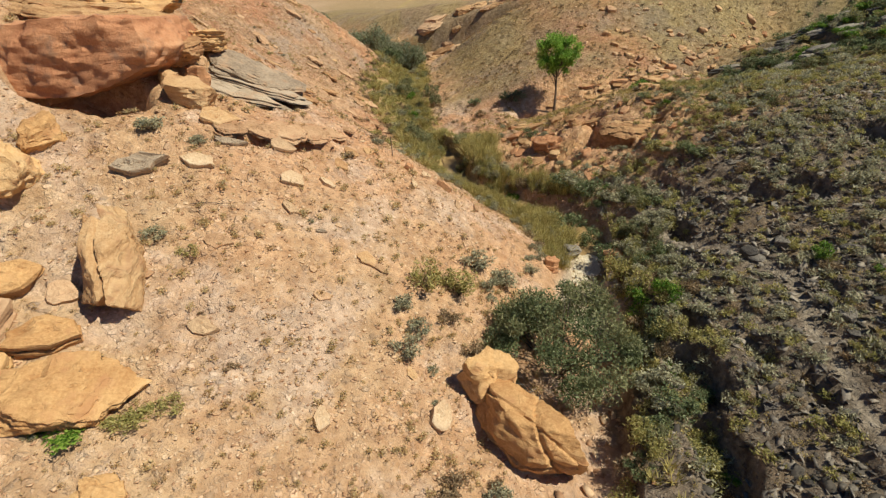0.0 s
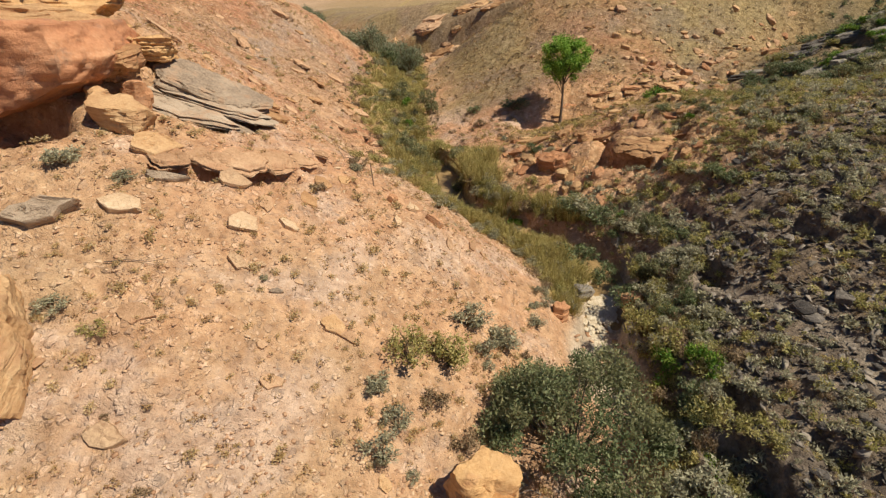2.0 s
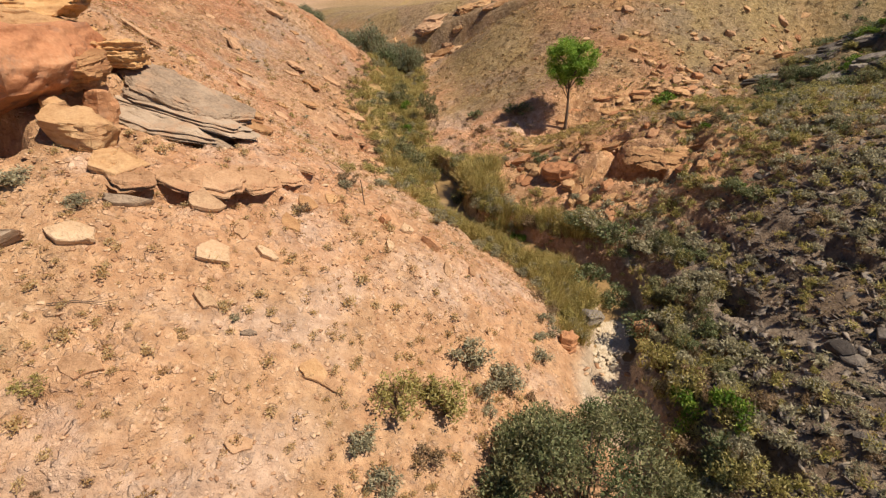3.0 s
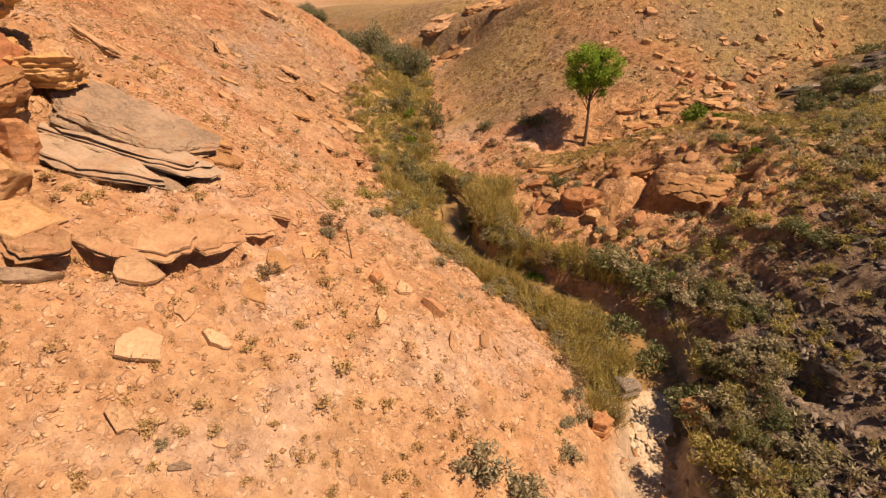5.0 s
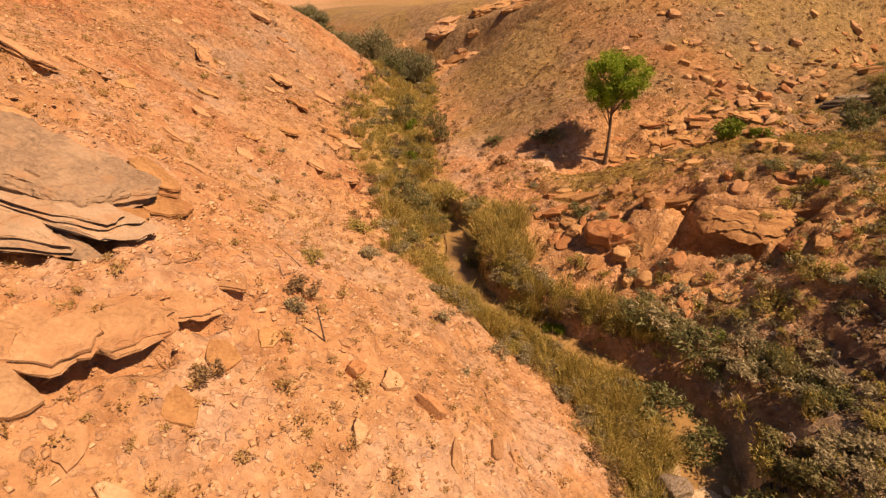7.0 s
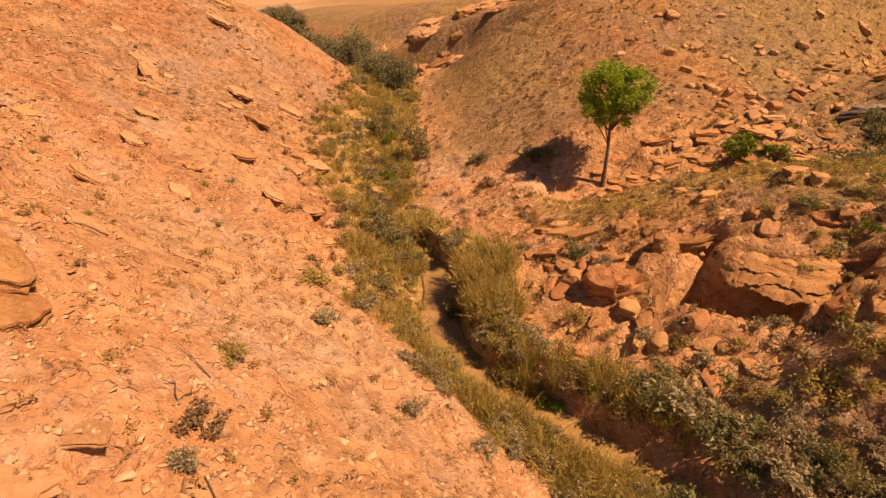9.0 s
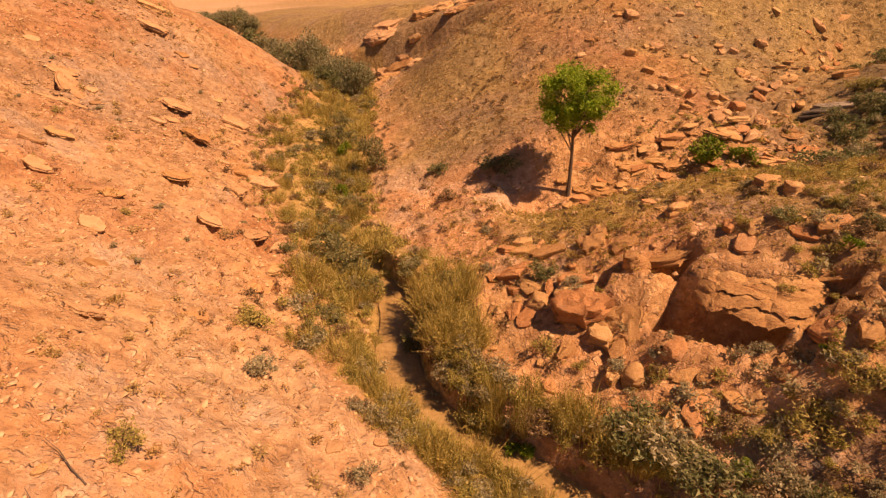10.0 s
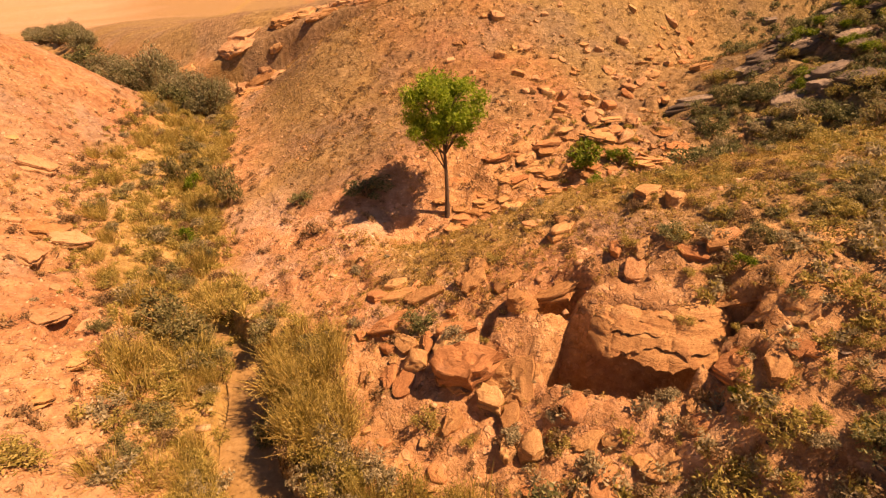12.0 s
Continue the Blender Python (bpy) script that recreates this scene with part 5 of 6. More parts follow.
def shrub(name, label, seed, leaf_mat, stem_mat=TWIGS, leaves=1000, size=0.042, height_ratio=0.75, lumps=11, upright=0.0):
    """A shrub one metre across, with its foot at the origin: stems and a crown."""
    rng = np.random.default_rng(seed)
    thing = new(name)
    tagged(thing, label, "shrub")
    centres, radii = [], []
    for i in range(lumps):
        a, r = rng.uniform(0, 2 * math.pi), 0.36 * math.sqrt(rng.uniform())
        centres.append((r * math.cos(a), r * math.sin(a), height_ratio * rng.uniform(0.25, 0.8) * (1 - 0.8 * r)))
        radii.append(rng.uniform(0.11, 0.2))
    sv, sf = [], []
    tube(sv, sf, [(0, 0, -0.1), (0.02, -0.01, 0.12), (-0.01, 0.02, height_ratio * 0.45)], (0.035, 0.028, 0.01), 6)
    part("stem", raw_mesh("stem", sv, sf, stem_mat), thing)
    sv, sf = [], []
    for c in centres:
        mid = (c[0] * 0.45 + rng.normal(0, 0.03), c[1] * 0.45 + rng.normal(0, 0.03), c[2] * 0.5)
        tube(sv, sf, [(0, 0, -0.08), mid, c, (c[0] * 1.25, c[1] * 1.25, c[2] * 1.18)], (0.02, 0.014, 0.008, 0.003), 4)
    lv, lf = leaf_cloud(rng, centres, radii, leaves // lumps, size, 0.85 + upright, 0.35)
    crown = raw_mesh("crown", list(lv) + sv, list(lf) + [tuple(k + len(lv) for k in q) for q in sf], leaf_mat)
    crown.materials.append(stem_mat)
    for p in list(crown.polygons)[len(lf):]:
        p.material_index = 1
    part("crown", crown, thing)
    return thing


def reed_clump(name, label, seed, mat, blades=230, lean=0.22, tall=1.0):
    """A clump of upright stalks a metre across."""
    rng = np.random.default_rng(seed)
    thing = new(name)
    tagged(thing, label, "reeds")
    for which, (share, spreadr, up) in (("foliage", (0.75, 0.42, 1.0)), ("dead_growth", (0.25, 0.5, 0.75))):
        verts, faces = [], []
        for _ in range(int(blades * share)):
            a, r = rng.uniform(0, 2 * math.pi), spreadr * math.sqrt(rng.uniform())
            foot = np.array((r * math.cos(a), r * math.sin(a), -0.05))
            h = tall * up * rng.uniform(0.35, 1.1)
            bend = np.array((math.cos(a), math.sin(a), 0)) * lean * r * 2 + rng.normal(0, 0.2, 3) * (1, 1, 0)
            s = np.array((math.sin(a + 1), math.cos(a + 1), 0)) * rng.uniform(0.005, 0.011)
            k = len(verts)
            m, t = foot + bend * 0.4 + (0, 0, h * 0.55), foot + bend * 1.1 + (0, 0, h)
            verts += [foot - s, foot + s, m + s * 1.2, m - s * 1.2, t]
            faces += [(k, k + 1, k + 2, k + 3), (k + 3, k + 2, k + 4)]
            for f in (0.45, 0.65, 0.85):
                at = foot + (t - foot) * f
                side = rng.normal(0, 1, 3) * (0.05, 0.05, 0.03)
                k = len(verts)
                verts += [at, at + side + (0, 0, 0.05), at + side * 0.6 + (0.012, -0.012, 0.01)]
                faces.append((k, k + 1, k + 2))
        part(which, raw_mesh(which, verts, faces, mat if which == "foliage" else STRAW), thing)
    return thing


def plant(kind, x, y, wide, tall, turn, sink=0.03):
    """A copy of a one-metre plant, wide across and tall times its height."""
    return copy_thing(kind, Matrix.Translation((x, y, height(x, y) - sink)) @ pose(0, 0, 0, 0, 0, turn) @ Matrix.Diagonal((wide, wide, tall, 1)))


def limb_tree(name, label, x, y, tall, seed, leaf_mat, crown_at, crown_r, lean=(0, 0), leaves=230, lumps=74, leaf=0.10, trunk_r=0.13):
    rng = np.random.default_rng(seed)
    thing = new(name)
    tagged(thing, label, "tree")
    top = np.array((lean[0], lean[1], tall))
    verts, faces = [], []
    pts = [(top[0] * s**1.5 + 0.07 * math.sin(5 * s), top[1] * s**1.5 + 0.06 * math.sin(4 * s + 1), tall * s) for s in np.linspace(0, 0.9, 9)]
    pts[0] = (pts[0][0], pts[0][1], -0.3)
    tube(verts, faces, pts, [trunk_r * (1 - 0.8 * i / 8) * (1.35 if i == 0 else 1) for i in range(9)], 9)
    part("trunk", raw_mesh("trunk", verts, faces, BARK), thing)
    centres, radii = [], []
    while len(centres) < lumps:
        p = rng.uniform(-1, 1, 3)
        d = np.linalg.norm(p)
        if d > 1 or (d < 0.35 and rng.uniform() < 0.7):
            continue
        c = np.array(crown_at) + p * np.array(crown_r) * (1 + 0.12 * math.sin(3 * math.atan2(p[1], p[0]) + seed))
        centres.append(c)
        radii.append(rng.uniform(0.24, 0.46) * crown_r[0] / 1.6)
    lv, lf = [], []
    for i in range(0, lumps, 2):
        c = centres[i]
        s = min(0.9, max(0.42, (c[2] / tall) - 0.16))
        j = min(8, int(s / 0.9 * 8))
        a = np.array(pts[j])
        tube(lv, lf, [a, a * 0.45 + c * 0.55 + (0, 0, 0.1), c], (trunk_r * 0.32, trunk_r * 0.18, 0.01), 5)
    part("branchwork", raw_mesh("branchwork", lv, lf, BARK), thing)
    cv, cf = leaf_cloud(rng, centres, radii, leaves, leaf, 0.85, 0.2)
    part("crown", raw_mesh("crown", cv, cf, leaf_mat), thing)
    thing.matrix_world = Matrix.Translation((x, y, height(x, y)))
    return thing


limb_tree("cottonwood_tree", "lone bright green young cottonwood with a slender trunk", 10.42, 48.4, 7.35, 3, LEAF_COTTONWOOD, (-0.05, 0.1, 5.5), (2.1, 2.0, 1.85), lean=(-0.2, 0.15))

sage = [shrub("sagebrush", "grey-green sagebrush on the dry ground", 20 + i, LEAF_SAGE, leaves=700, size=0.05, height_ratio=0.7 + 0.1 * i) for i in range(3)]
rabbit = [shrub("rabbitbrush", "yellow-green rabbitbrush with fine twigs", 30 + i, LEAF_YELLOW, leaves=900, size=0.04, height_ratio=0.85, upright=0.3) for i in range(3)]
green = [shrub("green_shrub", "leafy bright green shrub", 40 + i, LEAF_GREEN, leaves=900, size=0.046) for i in range(2)]
olive = [shrub("olive_shrub", "dense grey-olive shrub beside the creek", 50 + i, LEAF_OLIVE, leaves=1150, size=0.043, height_ratio=1.0, lumps=16) for i in range(2)]
dark = [shrub("dark_shrub", "dark green shrub in the creek bottom", 60 + i, LEAF_DARK, leaves=1150, size=0.043, height_ratio=0.9, lumps=15) for i in range(2)]
twig = [shrub("dry_shrub", "dry brown twiggy shrub", 70 + i, TWIGS, leaves=550, size=0.048, height_ratio=0.7) for i in range(2)]
reeds = [reed_clump("reed_clump", "tall yellow-green willow and reed clump on the creek bank", 80 + i, BLADES) for i in range(3)]
silver = [shrub("silver_tree", "large rounded silver-green tree at the creek's bend", 75 + i, LEAF_SILVER, leaves=3200, size=0.026, height_ratio=1.1, lumps=42) for i in range(2)]
models = silver + sage + rabbit + green + olive + dark + twig + reeds

# the big dark bush by the boulders: several stems grown together
def great_bush(x, y):
    rng = np.random.default_rng(95)
    thing = tagged(new("big_bush"), "large dense dark green bush with bare grey twigs beside boulders", "shrub")
    centres, radii = [], []
    for _ in range(85):
        a, r = rng.uniform(0, 2 * math.pi), math.sqrt(rng.uniform())
        cx, cy = 3.3 * r * math.cos(a), 2.9 * r * math.sin(a) + 0.2
        centres.append((cx, cy, (0.4 + 3.1 * (1 - r * r) ** 0.6 * rng.uniform(0.45, 1.0)) + 0.25 * math.sin(2 * a)))
        radii.append(rng.uniform(0.38, 0.75))
    sv, sf = [], []
    for c in centres[::2]:
        tube(sv, sf, [(c[0] * 0.15, c[1] * 0.15, -0.2), (c[0] * 0.6, c[1] * 0.6, c[2] * 0.55), (c[0] * 1.05, c[1] * 1.05, c[2])], (0.05, 0.03, 0.008), 5)
    part("stem", raw_mesh("stem", sv, sf, BARK), thing)
    half = len(centres) // 2
    for name, cs, rs, mat in (("crown", centres[:half], radii[:half], LEAF_DARK), ("crown", centres[half:], radii[half:], LEAF_OLIVE)):
        lv, lf = leaf_cloud(rng, cs, rs, 440, 0.075, 0.85, 0.3)
        part(name, raw_mesh(name, lv, lf, mat), thing)
    dv, df = [], []
    for _ in range(45):
        a = rng.uniform(2.6, 4.2)
        r = rng.uniform(2.4, 3.8)
        root = (2.0 * math.cos(a), 2.0 * math.sin(a), 0.1)
        tip = (r * math.cos(a) + rng.normal(0, 0.3), r * math.sin(a) + rng.normal(0, 0.3), rng.uniform(0.5, 1.5))
        tube(dv, df, [root, ((root[0] + tip[0]) / 2, (root[1] + tip[1]) / 2, tip[2] * 0.7), tip], (0.022, 0.014, 0.005), 4)
    part("bare_growth", raw_mesh("bare_growth", dv, df, DEAD_WOOD), thing, "bare grey dead twigs")
    thing.matrix_world = Matrix.Translation((x, y, height(x, y) - 0.1))


great_bush(5.15, 15.4)

# single plants that stand out
plant(green[0], 18.8, 49.0, 3.3, 2.9, 0)
plant(green[1], 20.6, 48.6, 1.9, 1.7, 40)
plant(green[1], 17.4, 45.6, 1.7, 1.9, 90)
plant(dark[1], 23.3, 45.6, 3.2, 2.2, 0)
plant(olive[1], 25.0, 46.2, 2.8, 1.8, 50)
plant(dark[0], 6.4, 50.4, 3.0, 1.6, 10)
plant(rabbit[1], 7.2, 11.6, 1.6, 1.7, 0)
plant(sage[0], 8.4, 12.4, 1.7, 1.3, 40)
plant(rabbit[2], 6.3, 9.8, 1.7, 1.5, 0)
plant(twig[0], 0.8, 9.2, 1.5, 0.9, 0)
plant(sage[1], 2.2, 9.0, 1.4, 1.0, 0)
plant(green[0], 9.2, 14.2, 1.6, 1.4, 0)
plant(sage[0], -11.2, 18.3, 1.9, 1.0, 0)
plant(sage[1], -9.6, 18.4, 1.0, 0.6, 50)
for k, (kind, x, y, wide, tall) in enumerate((
        (rabbit[0], -0.35, 16.3, 1.9, 1.7), (rabbit[1], 0.95, 16.9, 2.1, 1.7), (rabbit[2], 0.3, 17.1, 1.3, 1.2), (sage[2], 1.8, 19.2, 1.8, 1.2), (sage[0], 3.0, 18.9, 1.9, 1.4), (sage[1], 2.4, 18.2, 1.2, 0.9),
        (sage[0], -1.1, 14.9, 1.4, 1.1), (sage[1], -0.55, 14.1, 1.3, 1.0), (twig[0], 0.6, 15.3, 1.4, 0.9), (sage[2], -0.9, 13.1, 1.4, 1.1), (twig[1], 1.5, 14.3, 1.3, 0.8), (rabbit[1], 9.3, 21.0, 2.1, 2.4),
        (green[1], 9.2, 18.6, 1.9, 1.7), (rabbit[0], 9.8, 15.2, 1.6, 1.3), (rabbit[2], -4.0, 28.1, 1.1, 0.7), (twig[1], -3.5, 25.7, 1.4, 0.8), (sage[1], -3.2, 33.3, 1.4, 0.9), (rabbit[1], -4.1, 36.0, 1.9, 1.2),
        (sage[0], -2.3, 35.8, 1.5, 1.0), (sage[2], 0.3, 29.9, 1.0, 0.7), (sage[1], 2.4, 29.6, 1.1, 0.8), (sage[0], 0.75, 32.7, 1.1, 0.8), (dark[0], 6.9, 38.7, 1.4, 1.1), (rabbit[0], 6.3, 35.5, 1.1, 0.9),
        (twig[0], 3.5, 37.9, 1.5, 1.2), (sage[2], 8.6, 30.9, 2.2, 1.7), (dark[1], 9.7, 29.6, 2.2, 1.6), (sage[0], 7.7, 31.9, 2.0, 1.6), (rabbit[2], 5.2, 33.2, 1.3, 2.2), (green[1], 4.9, 32.4, 1.2, 1.3),
        (green[0], -9.8, 8.0, 1.9, 0.5), (rabbit[1], -8.2, 8.9, 1.7, 0.6), (rabbit[0], -7.4, 9.4, 1.2, 0.5), (sage[1], -9.6, 14.1, 1.2, 0.6), (rabbit[2], -8.4, 13.7, 0.9, 0.6), (twig[1], -4.4, 22.0, 1.0, 0.6), (sage[0], -3.3, 24.6, 0.9, 0.7))):
    plant(kind, x, y, wide, tall, 57 * k)
plant(olive[0], -2.9, 44.4, 2.8, 2.2, 0)
plant(olive[1], -1.7, 56.0, 2.2, 3.6, 0)
plant(sage[0], -4.6, 46.0, 2.0, 1.4, 0)
plant(green[0], -4.4, 60.5, 1.7, 2.2, 0)
plant(green[1], -3.6, 52.6, 1.4, 1.5, 30)
plant(olive[1], -2.0, 43.2, 2.3, 1.8, 0)
plant(olive[0], -5.2, 67.0, 2.2, 2.4, 0)
plant(sage[1], -7.2, 61.8, 1.8, 1.3, 0)
plant(dark[1], 8.2, 31.4, 2.3, 1.6, 80)
plant(rabbit[0], -2.2, 40.4, 2.2, 1.2, 0)
plant(sage[2], -3.4, 38.6, 1.8, 1.0, 0)
plant(olive[0], -5.4, 62.0, 2.4, 2.6, 90)
plant(dark[1], 8.0, 28.2, 2.4, 1.9, 0)
plant(dark[0], 9.0, 26.6, 1.9, 1.6, 60)
plant(dark[1], 9.6, 23.6, 2.1, 1.7, 20)
plant(rabbit[2], 9.5, 19.6, 1.8, 2.4, 10)
plant(green[1], 10.0, 17.4, 1.7, 1.9, 0)
plant(rabbit[0], 12.6, 30.6, 2.0, 1.3, 0)
plant(rabbit[2], 13.6, 31.0, 1.6, 1.3, 30)
plant(sage[1], 7.7, 37.3, 1.1, 0.9, 10)
plant(dark[0], 2.8, 52.6, 1.6, 1.1, 0)
plant(twig[1], 3.4, 49.0, 1.6, 1.1, 0)
rnd = random.Random(17)
# bushes at the creek's far bend
for i in range(36):
    plant(silver[i % 2] if i % 3 else dark[i % 2], -22 - 1.6 * i + rnd.uniform(-1.5, 1.5), 104 + 3.4 * i + rnd.uniform(-2, 2), rnd.uniform(4, 7), rnd.uniform(2.5, 4.5), 40 * i)
for x, y, w, h in ((-13.2, 92.5, 6.0, 7.0), (-10.6, 89.5, 5.0, 5.4), (-7.6, 83.5, 4.6, 5.0), (-5.8, 81.0, 4.0, 4.6), (-15.8, 96, 5.5, 5.0), (-9.0, 86.0, 4.2, 4.2)):
    plant(silver[int(w) % 2], x, y, w, h, 50 * w)
for i in range(22):
    if i % 2:
        x, y, w = -7 + rnd.uniform(-2.2, 2.2), 82 + rnd.uniform(-4, 4), rnd.uniform(2.0, 3.4)
    else:
        x, y, w = -13.5 + rnd.uniform(-4, 3), 93.5 + rnd.uniform(-4, 5), rnd.uniform(3.0, 5.0)
    plant(silver[i % 4 // 2] if rnd.random() < 0.75 else dark[i % 2], x, y, w * 1.2, w * rnd.uniform(0.85, 1.15), rnd.uniform(0, 360))
# thicket along the water
def centre(y):
    return float(creek_at(np.array([y]))[0][0])


for i in range(300):
    y = rnd.uniform(33, 84)
    open_out = min(1, (y - 33) / 5)
    side = -1 if rnd.random() < 0.66 else 1
    gap = 0.55 if y < 44 else 0.0
    x = centre(y) + (-rnd.uniform(gap, 2.2 + 2.6 * open_out) if side < 0 else rnd.uniform(gap, 2.3))
    r = rnd.random()
    kind = reeds[i % 3] if r < 0.3 else (rabbit[i % 3] if r < 0.56 else (olive[i % 2] if r < 0.68 else (sage[i % 3] if r < 0.82 else twig[i % 2])))
    s = rnd.uniform(0.75, 1.35)
    plant(kind, x, y, s * rnd.uniform(0.9, 1.4), s * rnd.uniform(0.7, 1.1), rnd.uniform(0, 360))
# grass hanging over the water's left edge, but for an open pool
for i in range(70):
    y = rnd.uniform(32.5, 45)
    if 36.6 < y < 39.4:
        continue
    plant((reeds[i % 3], rabbit[i % 3], reeds[i % 3], sage[i % 3])[i % 4], centre(y) - rnd.uniform(1.1, 1.9), y, rnd.uniform(0.6, 1.1), rnd.uniform(0.5, 0.9), rnd.uniform(0, 360))
# willows on the far bank, from the bend up
for i in range(95):
    y = rnd.uniform(30.5, 40)
    plant((reeds[i % 3], twig[i % 2], rabbit[i % 3], reeds[i % 3], sage[i % 3])[i % 5], centre(y) + rnd.uniform(1.1, 2.9), y, rnd.uniform(0.8, 1.3), rnd.uniform(0.9, 1.6), rnd.uniform(0, 360))
# grassy near bank below the bend, sage at its upper edge
for i in range(125):
    y = rnd.uniform(23.5, 33)
    r = rnd.random()
    plant((rabbit[i % 3], reeds[i % 3], reeds[i % 3], sage[i % 3], reeds[i % 3])[i % 5], centre(y) - (1.25 + 2.0 * r), y, rnd.uniform(0.7, 1.3), rnd.uniform(0.6, 1.0), rnd.uniform(0, 360))
for i in range(40):
    y = rnd.uniform(17, 34)
    plant((sage[i % 3], twig[i % 2], sage[i % 3])[i % 3], centre(y) - rnd.uniform(2.6, 3.9), y, rnd.uniform(0.5, 1.1), rnd.uniform(0.45, 0.8), rnd.uniform(0, 360))
# dark growth on the shaded bank
for i in range(84):
    y = rnd.uniform(10, 33)
    plant((dark[i % 2], olive[i % 2], rabbit[i % 3], sage[i % 3], rabbit[i % 3], sage[i % 3], twig[i % 2])[i % 7], centre(y) + rnd.uniform(1.2, 3.8), y, rnd.uniform(0.9, 1.9), rnd.uniform(0.8, 1.5), rnd.uniform(0, 360))
# brush of the shaded slope
for i in range(150):
    x, y = rnd.uniform(9.2, 29), rnd.uniform(5, 36)
    if abs(x - float(path_x(np.array([y]))[0])) < 0.6 and y < 31:
        continue
    r = rnd.random()
    kind = sage[i % 3] if r < 0.24 else (twig[i % 2] if r < 0.6 else (rabbit[i % 3] if r < 0.9 else green[i % 2]))
    w = 0.55 + 0.8 * rnd.random() ** 2
    plant(kind, x, y, w, w * rnd.uniform(0.6, 0.95), rnd.uniform(0, 360))
# low brush on the terrace and the rocky bank
for i in range(110):
    x, y = rnd.uniform(4, 24), rnd.uniform(30, 46)
    if 10.5 < x < 15.8 and 32.6 < y < 36.8:
        continue
    w = 0.4 + 0.7 * rnd.random() ** 2
    plant((sage[i % 3], twig[i % 2], rabbit[i % 3])[i % 3], x, y, w, w * rnd.uniform(0.6, 0.9), rnd.uniform(0, 360))
# small brush dotting the sunny slope
for i in range(50):
    y = rnd.uniform(7, 62)
    x = float(creek_at(np.array([y]))[0][0]) - rnd.uniform(2.6, 17)
    w = 0.4 + 0.35 * rnd.random() ** 2
    plant((sage[i % 3], twig[i % 2], sage[i % 3], rabbit[i % 3])[i % 4], x, y, w, w * rnd.uniform(0.5, 0.8), rnd.uniform(0, 360))
# ragged dark brush over the terrace's shaded end
for i in range(70):
    x, y = rnd.uniform(17, 33), rnd.uniform(31, 47)
    w = 0.6 + 0.8 * rnd.random() ** 2
    plant((olive[i % 2], twig[i % 2], rabbit[i % 3])[i % 3], x, y, w, w * rnd.uniform(0.5, 0.8), rnd.uniform(0, 360))
# brush on the bank beside the overhanging slab
for i in range(46):
    x, y = rnd.uniform(14.2, 21), rnd.uniform(27.5, 36.5)
    w = 0.6 + 0.8 * rnd.random() ** 2
    plant((olive[i % 2], rabbit[i % 3], twig[i % 2], dark[i % 2])[i % 4], x, y, w, w * rnd.uniform(0.5, 0.85), rnd.uniform(0, 360))
# brush in the draw and on the far hill
for i in range(220):
    s = rnd.random()
    x, y = 26 + 22 * s + rnd.uniform(-2, 12), 47 + 20 * s + rnd.uniform(-7, 3)
    w = rnd.uniform(0.7, 2.3)
    plant((green[i % 2], dark[i % 2], sage[i % 3], rabbit[i % 3], olive[i % 2])[rnd.randrange(5)], x, y, w, w * 0.75, rnd.uniform(0, 360))
for ob in models:
    for o in ob.children_recursive:
        bpy.data.objects.remove(o)
    bpy.data.objects.remove(ob)


def tuft_templates(seed, blades, k=5, flat=1.0):
    rng = np.random.default_rng(seed)
    out = []
    for _ in range(k):
        v, f = [], []
        for _ in range(blades):
            a, r = rng.uniform(0, 2 * math.pi), 0.45 * math.sqrt(rng.uniform())
            foot = np.array((r * math.cos(a), r * math.sin(a), -0.05))
            tip = foot + np.array((math.cos(a) * 0.5 + rng.normal(0, 0.25), math.sin(a) * 0.5 + rng.normal(0, 0.25), rng.uniform(0.5, 1.1) * flat))
            s = np.array((math.sin(a), -math.cos(a), 0)) * rng.uniform(0.05, 0.11)
            i = len(v)
            v += [foot - s, foot + s, tip]
            f.append((i, i + 1, i + 2))
        out.append((np.array(v), np.array(f)))
    return out


def brush_templates(seed, k=5, leaves=80):
    """Small round brush one unit across, as loose leaves."""
    rng = np.random.default_rng(seed)
    out = []
    for _ in range(k):
        cs = [(rng.uniform(-0.25, 0.25), rng.uniform(-0.25, 0.25), rng.uniform(0.15, 0.4)) for _ in range(5)]
        v, f = leaf_cloud(rng, cs, [0.27] * 5, leaves // 5, 0.115, 0.8, 0.2)
        out.append((np.array(v), np.array(f)))
    return out


BRUSH, TUFTY = brush_templates(7), brush_templates(9, leaves=30)
scatter("grey_brush", BRUSH, spread(5600, 8, 34, -3, 40, 0.25, 0.95, 21, lambda x, y, u: (1 - smooth(31, 37, y - 0.4 * np.clip(x - 14, 0, 20))) * smooth(1.5, 3, u) * smooth(0.35, 0.6, np.abs(x - path_x(y)) + 9 * (y > 31)) * (0.2 + 1.6 * np.clip(fbm(x, y, 5, 3, 81) + 0.2, 0, 1)), 1.6), LEAF_SAGE, "low grey-green brush covering the shaded slope", "brush", tilt=0.1)
scatter("yellow_brush", BRUSH, spread(3500, 7, 34, -3, 40, 0.25, 0.8, 22, lambda x, y, u: (1 - smooth(31, 37, y - 0.4 * np.clip(x - 14, 0, 20))) * smooth(1.5, 3, u) * smooth(0.35, 0.6, np.abs(x - path_x(y)) + 9 * (y > 31)) * (0.2 + 1.6 * np.clip(fbm(x, y, 5, 3, 82) + 0.2, 0, 1)), 1.6), LEAF_YELLOW, "low yellow-green brush on the shaded slope", "brush", tilt=0.1)
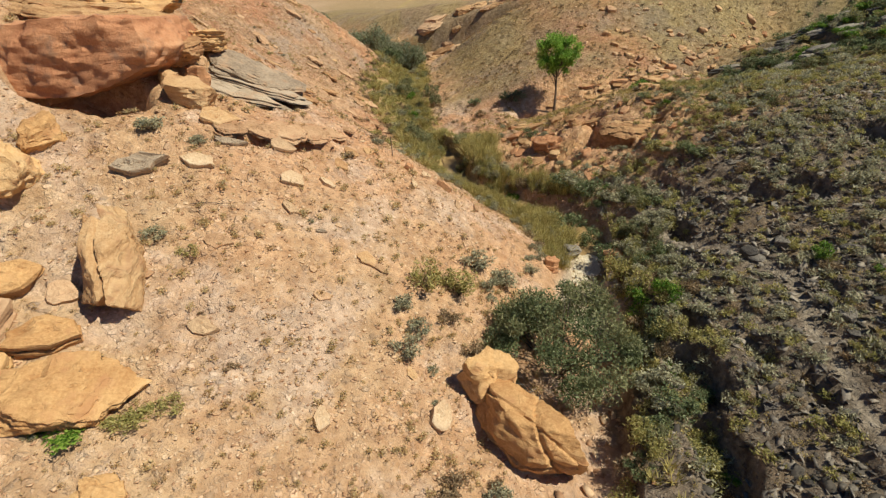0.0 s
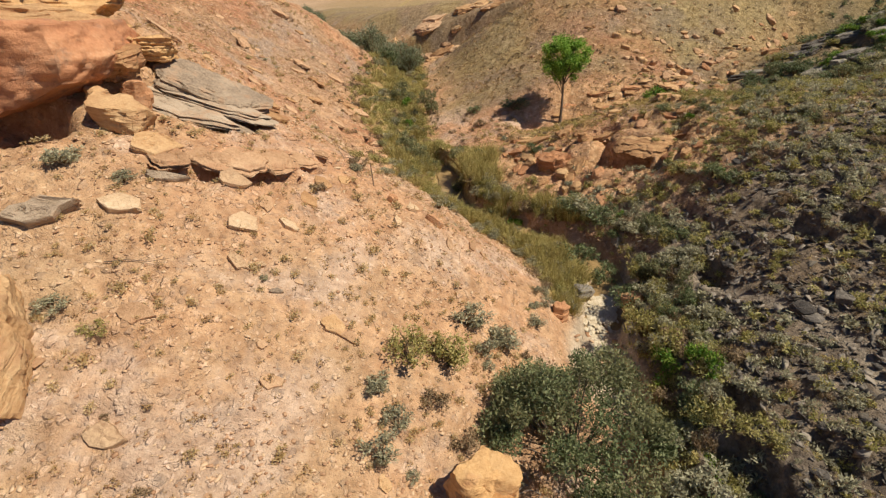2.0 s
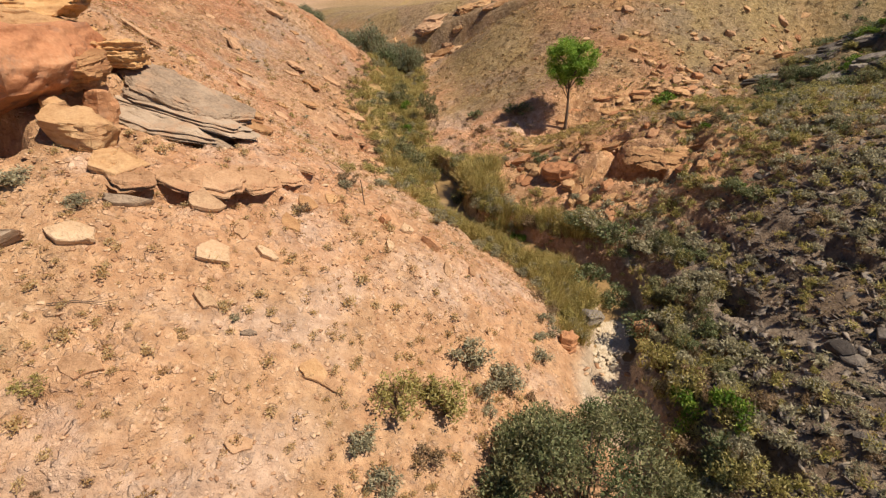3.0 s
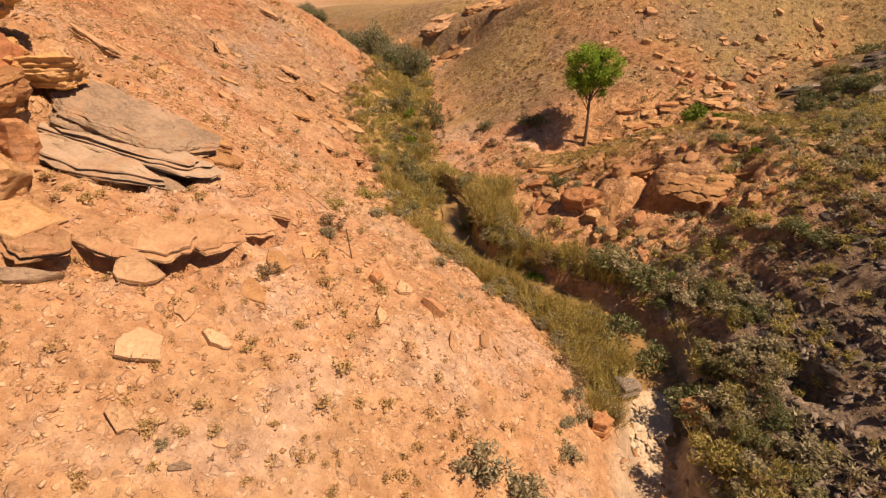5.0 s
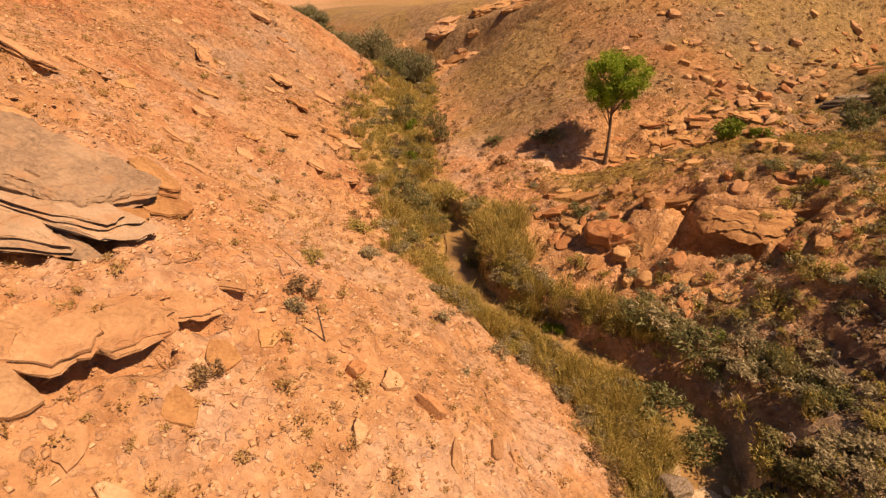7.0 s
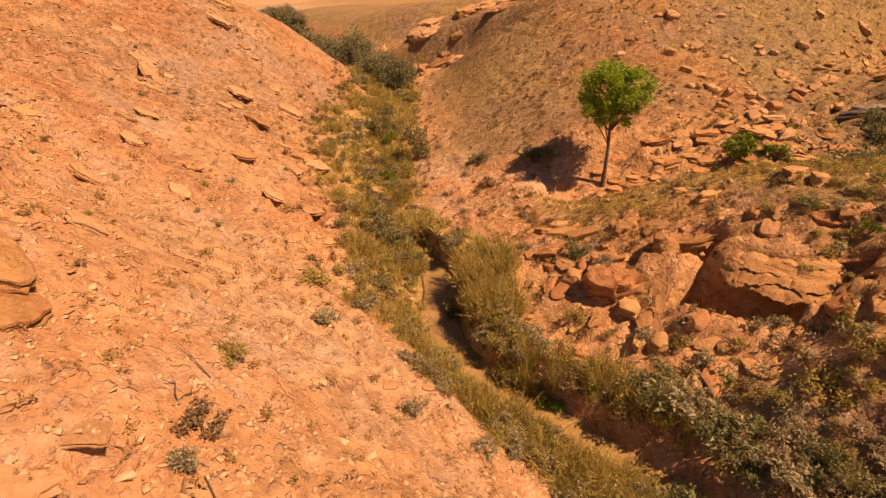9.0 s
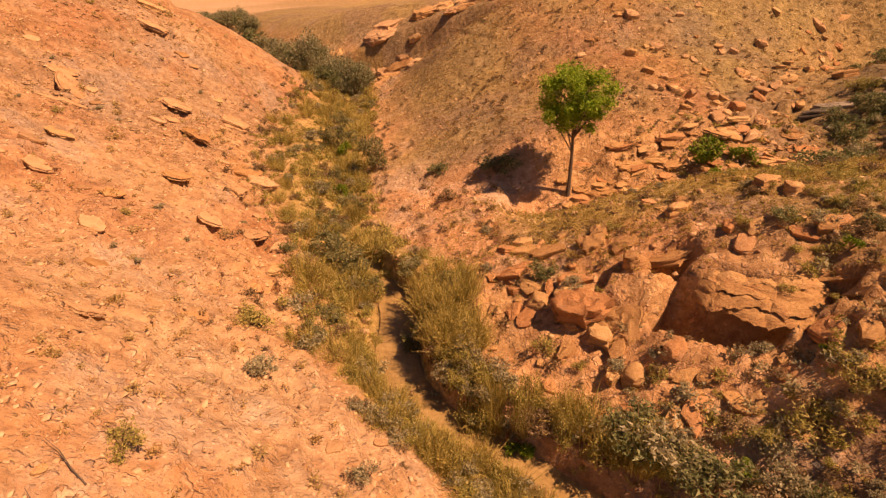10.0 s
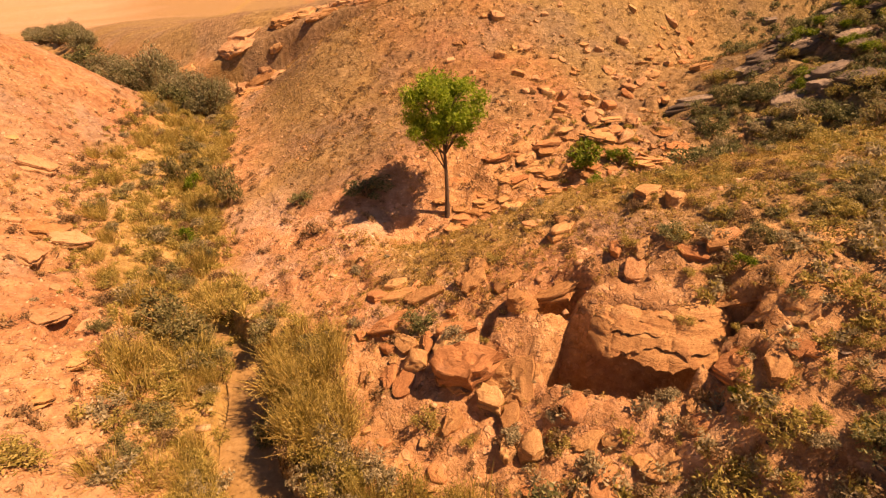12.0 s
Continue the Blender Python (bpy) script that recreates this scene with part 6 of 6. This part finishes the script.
scatter("brown_brush", BRUSH, spread(5200, 4, 44, 4, 84, 0.2, 0.65, 23, lambda x, y, u: smooth(1.5, 3, u) * (0.2 + 1.4 * np.clip(fbm(x, y, 6, 3, 83) + 0.15, 0, 1)), 1.6), TWIGS, "low dry brown brush", "brush", tilt=0.1)
scatter("slope_brush", BRUSH, spread(1500, -24, 5, 5, 72, 0.25, 0.7, 24, lambda x, y, u: smooth(-1.6, -3, u) * (0.15 + 1.5 * np.clip(fbm(x, y, 6, 3, 84) + 0.1, 0, 1)), 1.6), LEAF_DRY, "small dry olive-tan brush dotting the sunny slope", "brush", tilt=0.1)
scatter("bank_brush", BRUSH, spread(2600, -13, 11, 12, 84, 0.35, 0.95, 25, lambda x, y, u: np.maximum(smooth(23.5, 26, y), u > 0) * np.maximum(smooth(0.9, 1.2, np.abs(u)), y > 44) * (1 - smooth(2.6 + 2.0 * smooth(33, 39, y), 3.2 + 2.2 * smooth(33, 39, y), -u)) * (1 - smooth(2.0, 3.0, u)), 1.2), LEAF_YELLOW, "dense yellow-green undergrowth of the creek bottom", "brush", tilt=0.1)
scatter("terrace_brush", BRUSH, spread(2000, 15, 36, 30, 52, 0.2, 0.7, 26, lambda x, y, u: 0.25 + 1.6 * np.clip(fbm(x, y, 5, 3, 86) + 0.15, 0, 1), 1.5), LEAF_YELLOW, "low olive and golden brush on the terrace", "brush", tilt=0.1)
scatter("yellow_tufts", BRUSH, spread(1500, -18, 3, 5, 24, 0.15, 0.5, 27, lambda x, y, u: smooth(-1.6, -3, u) * (0.1 + 1.8 * np.clip(fbm(x, y, 4, 3, 87) + 0.1, 0, 1)), 1.6), LEAF_DRY, "small olive-tan weeds dotting the lower slope", "brush", tilt=0.1)
scatter("draw_brush", BRUSH, spread(2600, 27, 56, 45, 80, 0.4, 1.3, 28, lambda x, y, u: smooth(-2, 3, x + 25 - y + 6 * fbm(x, y, 6, 3, 88)) * (0.25 + 1.6 * np.clip(fbm(x, y, 5, 3, 89) + 0.15, 0, 1)), 1.5), LEAF_DARK, "dark green brush crowding the shaded draw side", "brush", tilt=0.1)
TUFT = tuft_templates(1, 16)
scatter("hill_stubble", TUFTY, spread(11000, 2, 46, 48, 92, 0.2, 0.55, 15, lambda x, y, u: smooth(3, 6, u) * (0.25 + 1.4 * np.clip(fbm(x, y, 7, 3, 85) + 0.15, 0, 1)), 1.5), OCHRE, "brown stubble dotting the far hillside", "grass", tilt=0.1)
scatter("edge_brush", BRUSH, spread(1100, -12, 14, 34, 84, 0.3, 0.8, 16, lambda x, y, u: smooth(1.5, 2.2, u) * (1 - smooth(2.5, 7.0, u)) + smooth(-3.5, -4.5, u) * (1 - smooth(4.5, 7.5, -u)), 1.4), TWIGS, "dry brush fringing the creek bottom", "brush", tilt=0.1)
scatter("slope_tufts", TUFTY, spread(11000, -24, 6, 4, 66, 0.14, 0.5, 11, lambda x, y, u: smooth(-1.2, -3, u) * (0.25 + 1.3 * np.clip(fbm(x, y, 5, 3, 71) + 0.15, 0, 1))), OCHRE, "small dry brown tufts dotting the slope", "grass", tilt=0.1)
scatter("straw_grass", TUFTY, spread(11000, -3, 46, 32, 92, 0.12, 0.36, 12, lambda x, y, u: smooth(1, 3, u) * (0.3 + 1.2 * np.clip(fbm(x, y, 7, 3, 73) + 0.15, 0, 1))), STRAW, "dry straw-coloured grass tufts on the hillside", "grass", tilt=0.1)
scatter("terrace_grass", TUFTY, spread(7000, 3, 28, 36.5, 47.5, 0.16, 0.45, 29, lambda x, y, u: smooth(2.5, 4, u) * smooth(37, 40, y + 0.4 * (x - 6)) * (0.4 + 1.2 * np.clip(fbm(x, y, 4, 3, 90) + 0.15, 0, 1)), 1.6), STRAW, "golden dry grass on the terrace before the lone tree", "grass", tilt=0.1)
scatter("shade_tufts", TUFTY, spread(8000, 8, 32, 3, 42, 0.10, 0.4, 13, lambda x, y, u: smooth(1.2, 2.5, u) * smooth(0.3, 0.6, np.abs(x - path_x(y))) * 0.8), STRAW, "dry grass and weeds among the shale", "grass", tilt=0.1)
scatter("bank_grass", TUFT, spread(8000, -12, 12, 8, 84, 0.2, 0.55, 14, lambda x, y, u: smooth(3.6, 1.2, np.abs(u)) * np.maximum(smooth(0.9, 1.2, np.abs(u)), y > 44) * np.maximum(smooth(23.5, 26, y), u > 0)), BLADES, "long yellow-green grass along the creek banks", "grass", tilt=0.1)

# a thin stake in the sunny slope
bm = bmesh.new()
bmesh.ops.create_cone(bm, cap_ends=True, segments=8, radius1=0.022, radius2=0.018, depth=1.25)
stake = new("stake", mesh_ob("stake", bm, RUSTY))
stake.matrix_world = Matrix.Translation((-2.45, 24.0, height(-2.45, 24.0) + 0.42)) @ pose(0, 0, 0, 2, -4, 0)
tagged(stake, "thin dark upright stake driven into the slope", "stake")

# dry fallen branches on the sunny slope
for k, (x, y, l, turn) in enumerate(((-4.4, 27.3, 1.3, 150), (-4.0, 26.3, 0.9, 70), (-4.25, 26.25, 0.8, 130), (-8.1, 15.8, 1.7, 15), (1.7, 25.6, 0.7, 100))):
    v, f = [], []
    tube(v, f, [(-l / 2, 0, 0.02), (-l / 6, 0.04, 0.07), (l / 5, -0.03, 0.06), (l / 2, 0.05, 0.10)], (0.015, 0.013, 0.010, 0.004), 6)
    tube(v, f, [(0, 0, 0.06), (l / 6, 0.12, 0.12), (l / 4, 0.26, 0.14)], (0.008, 0.006, 0.003), 5)
    stick = tagged(new("fallen_branch", raw_mesh("fallen_branch", v, f, RUSTY)), "thin dark dry branch lying on the slope", "branch", "fallen branches")
    stick.matrix_world = lie(x, y, turn)
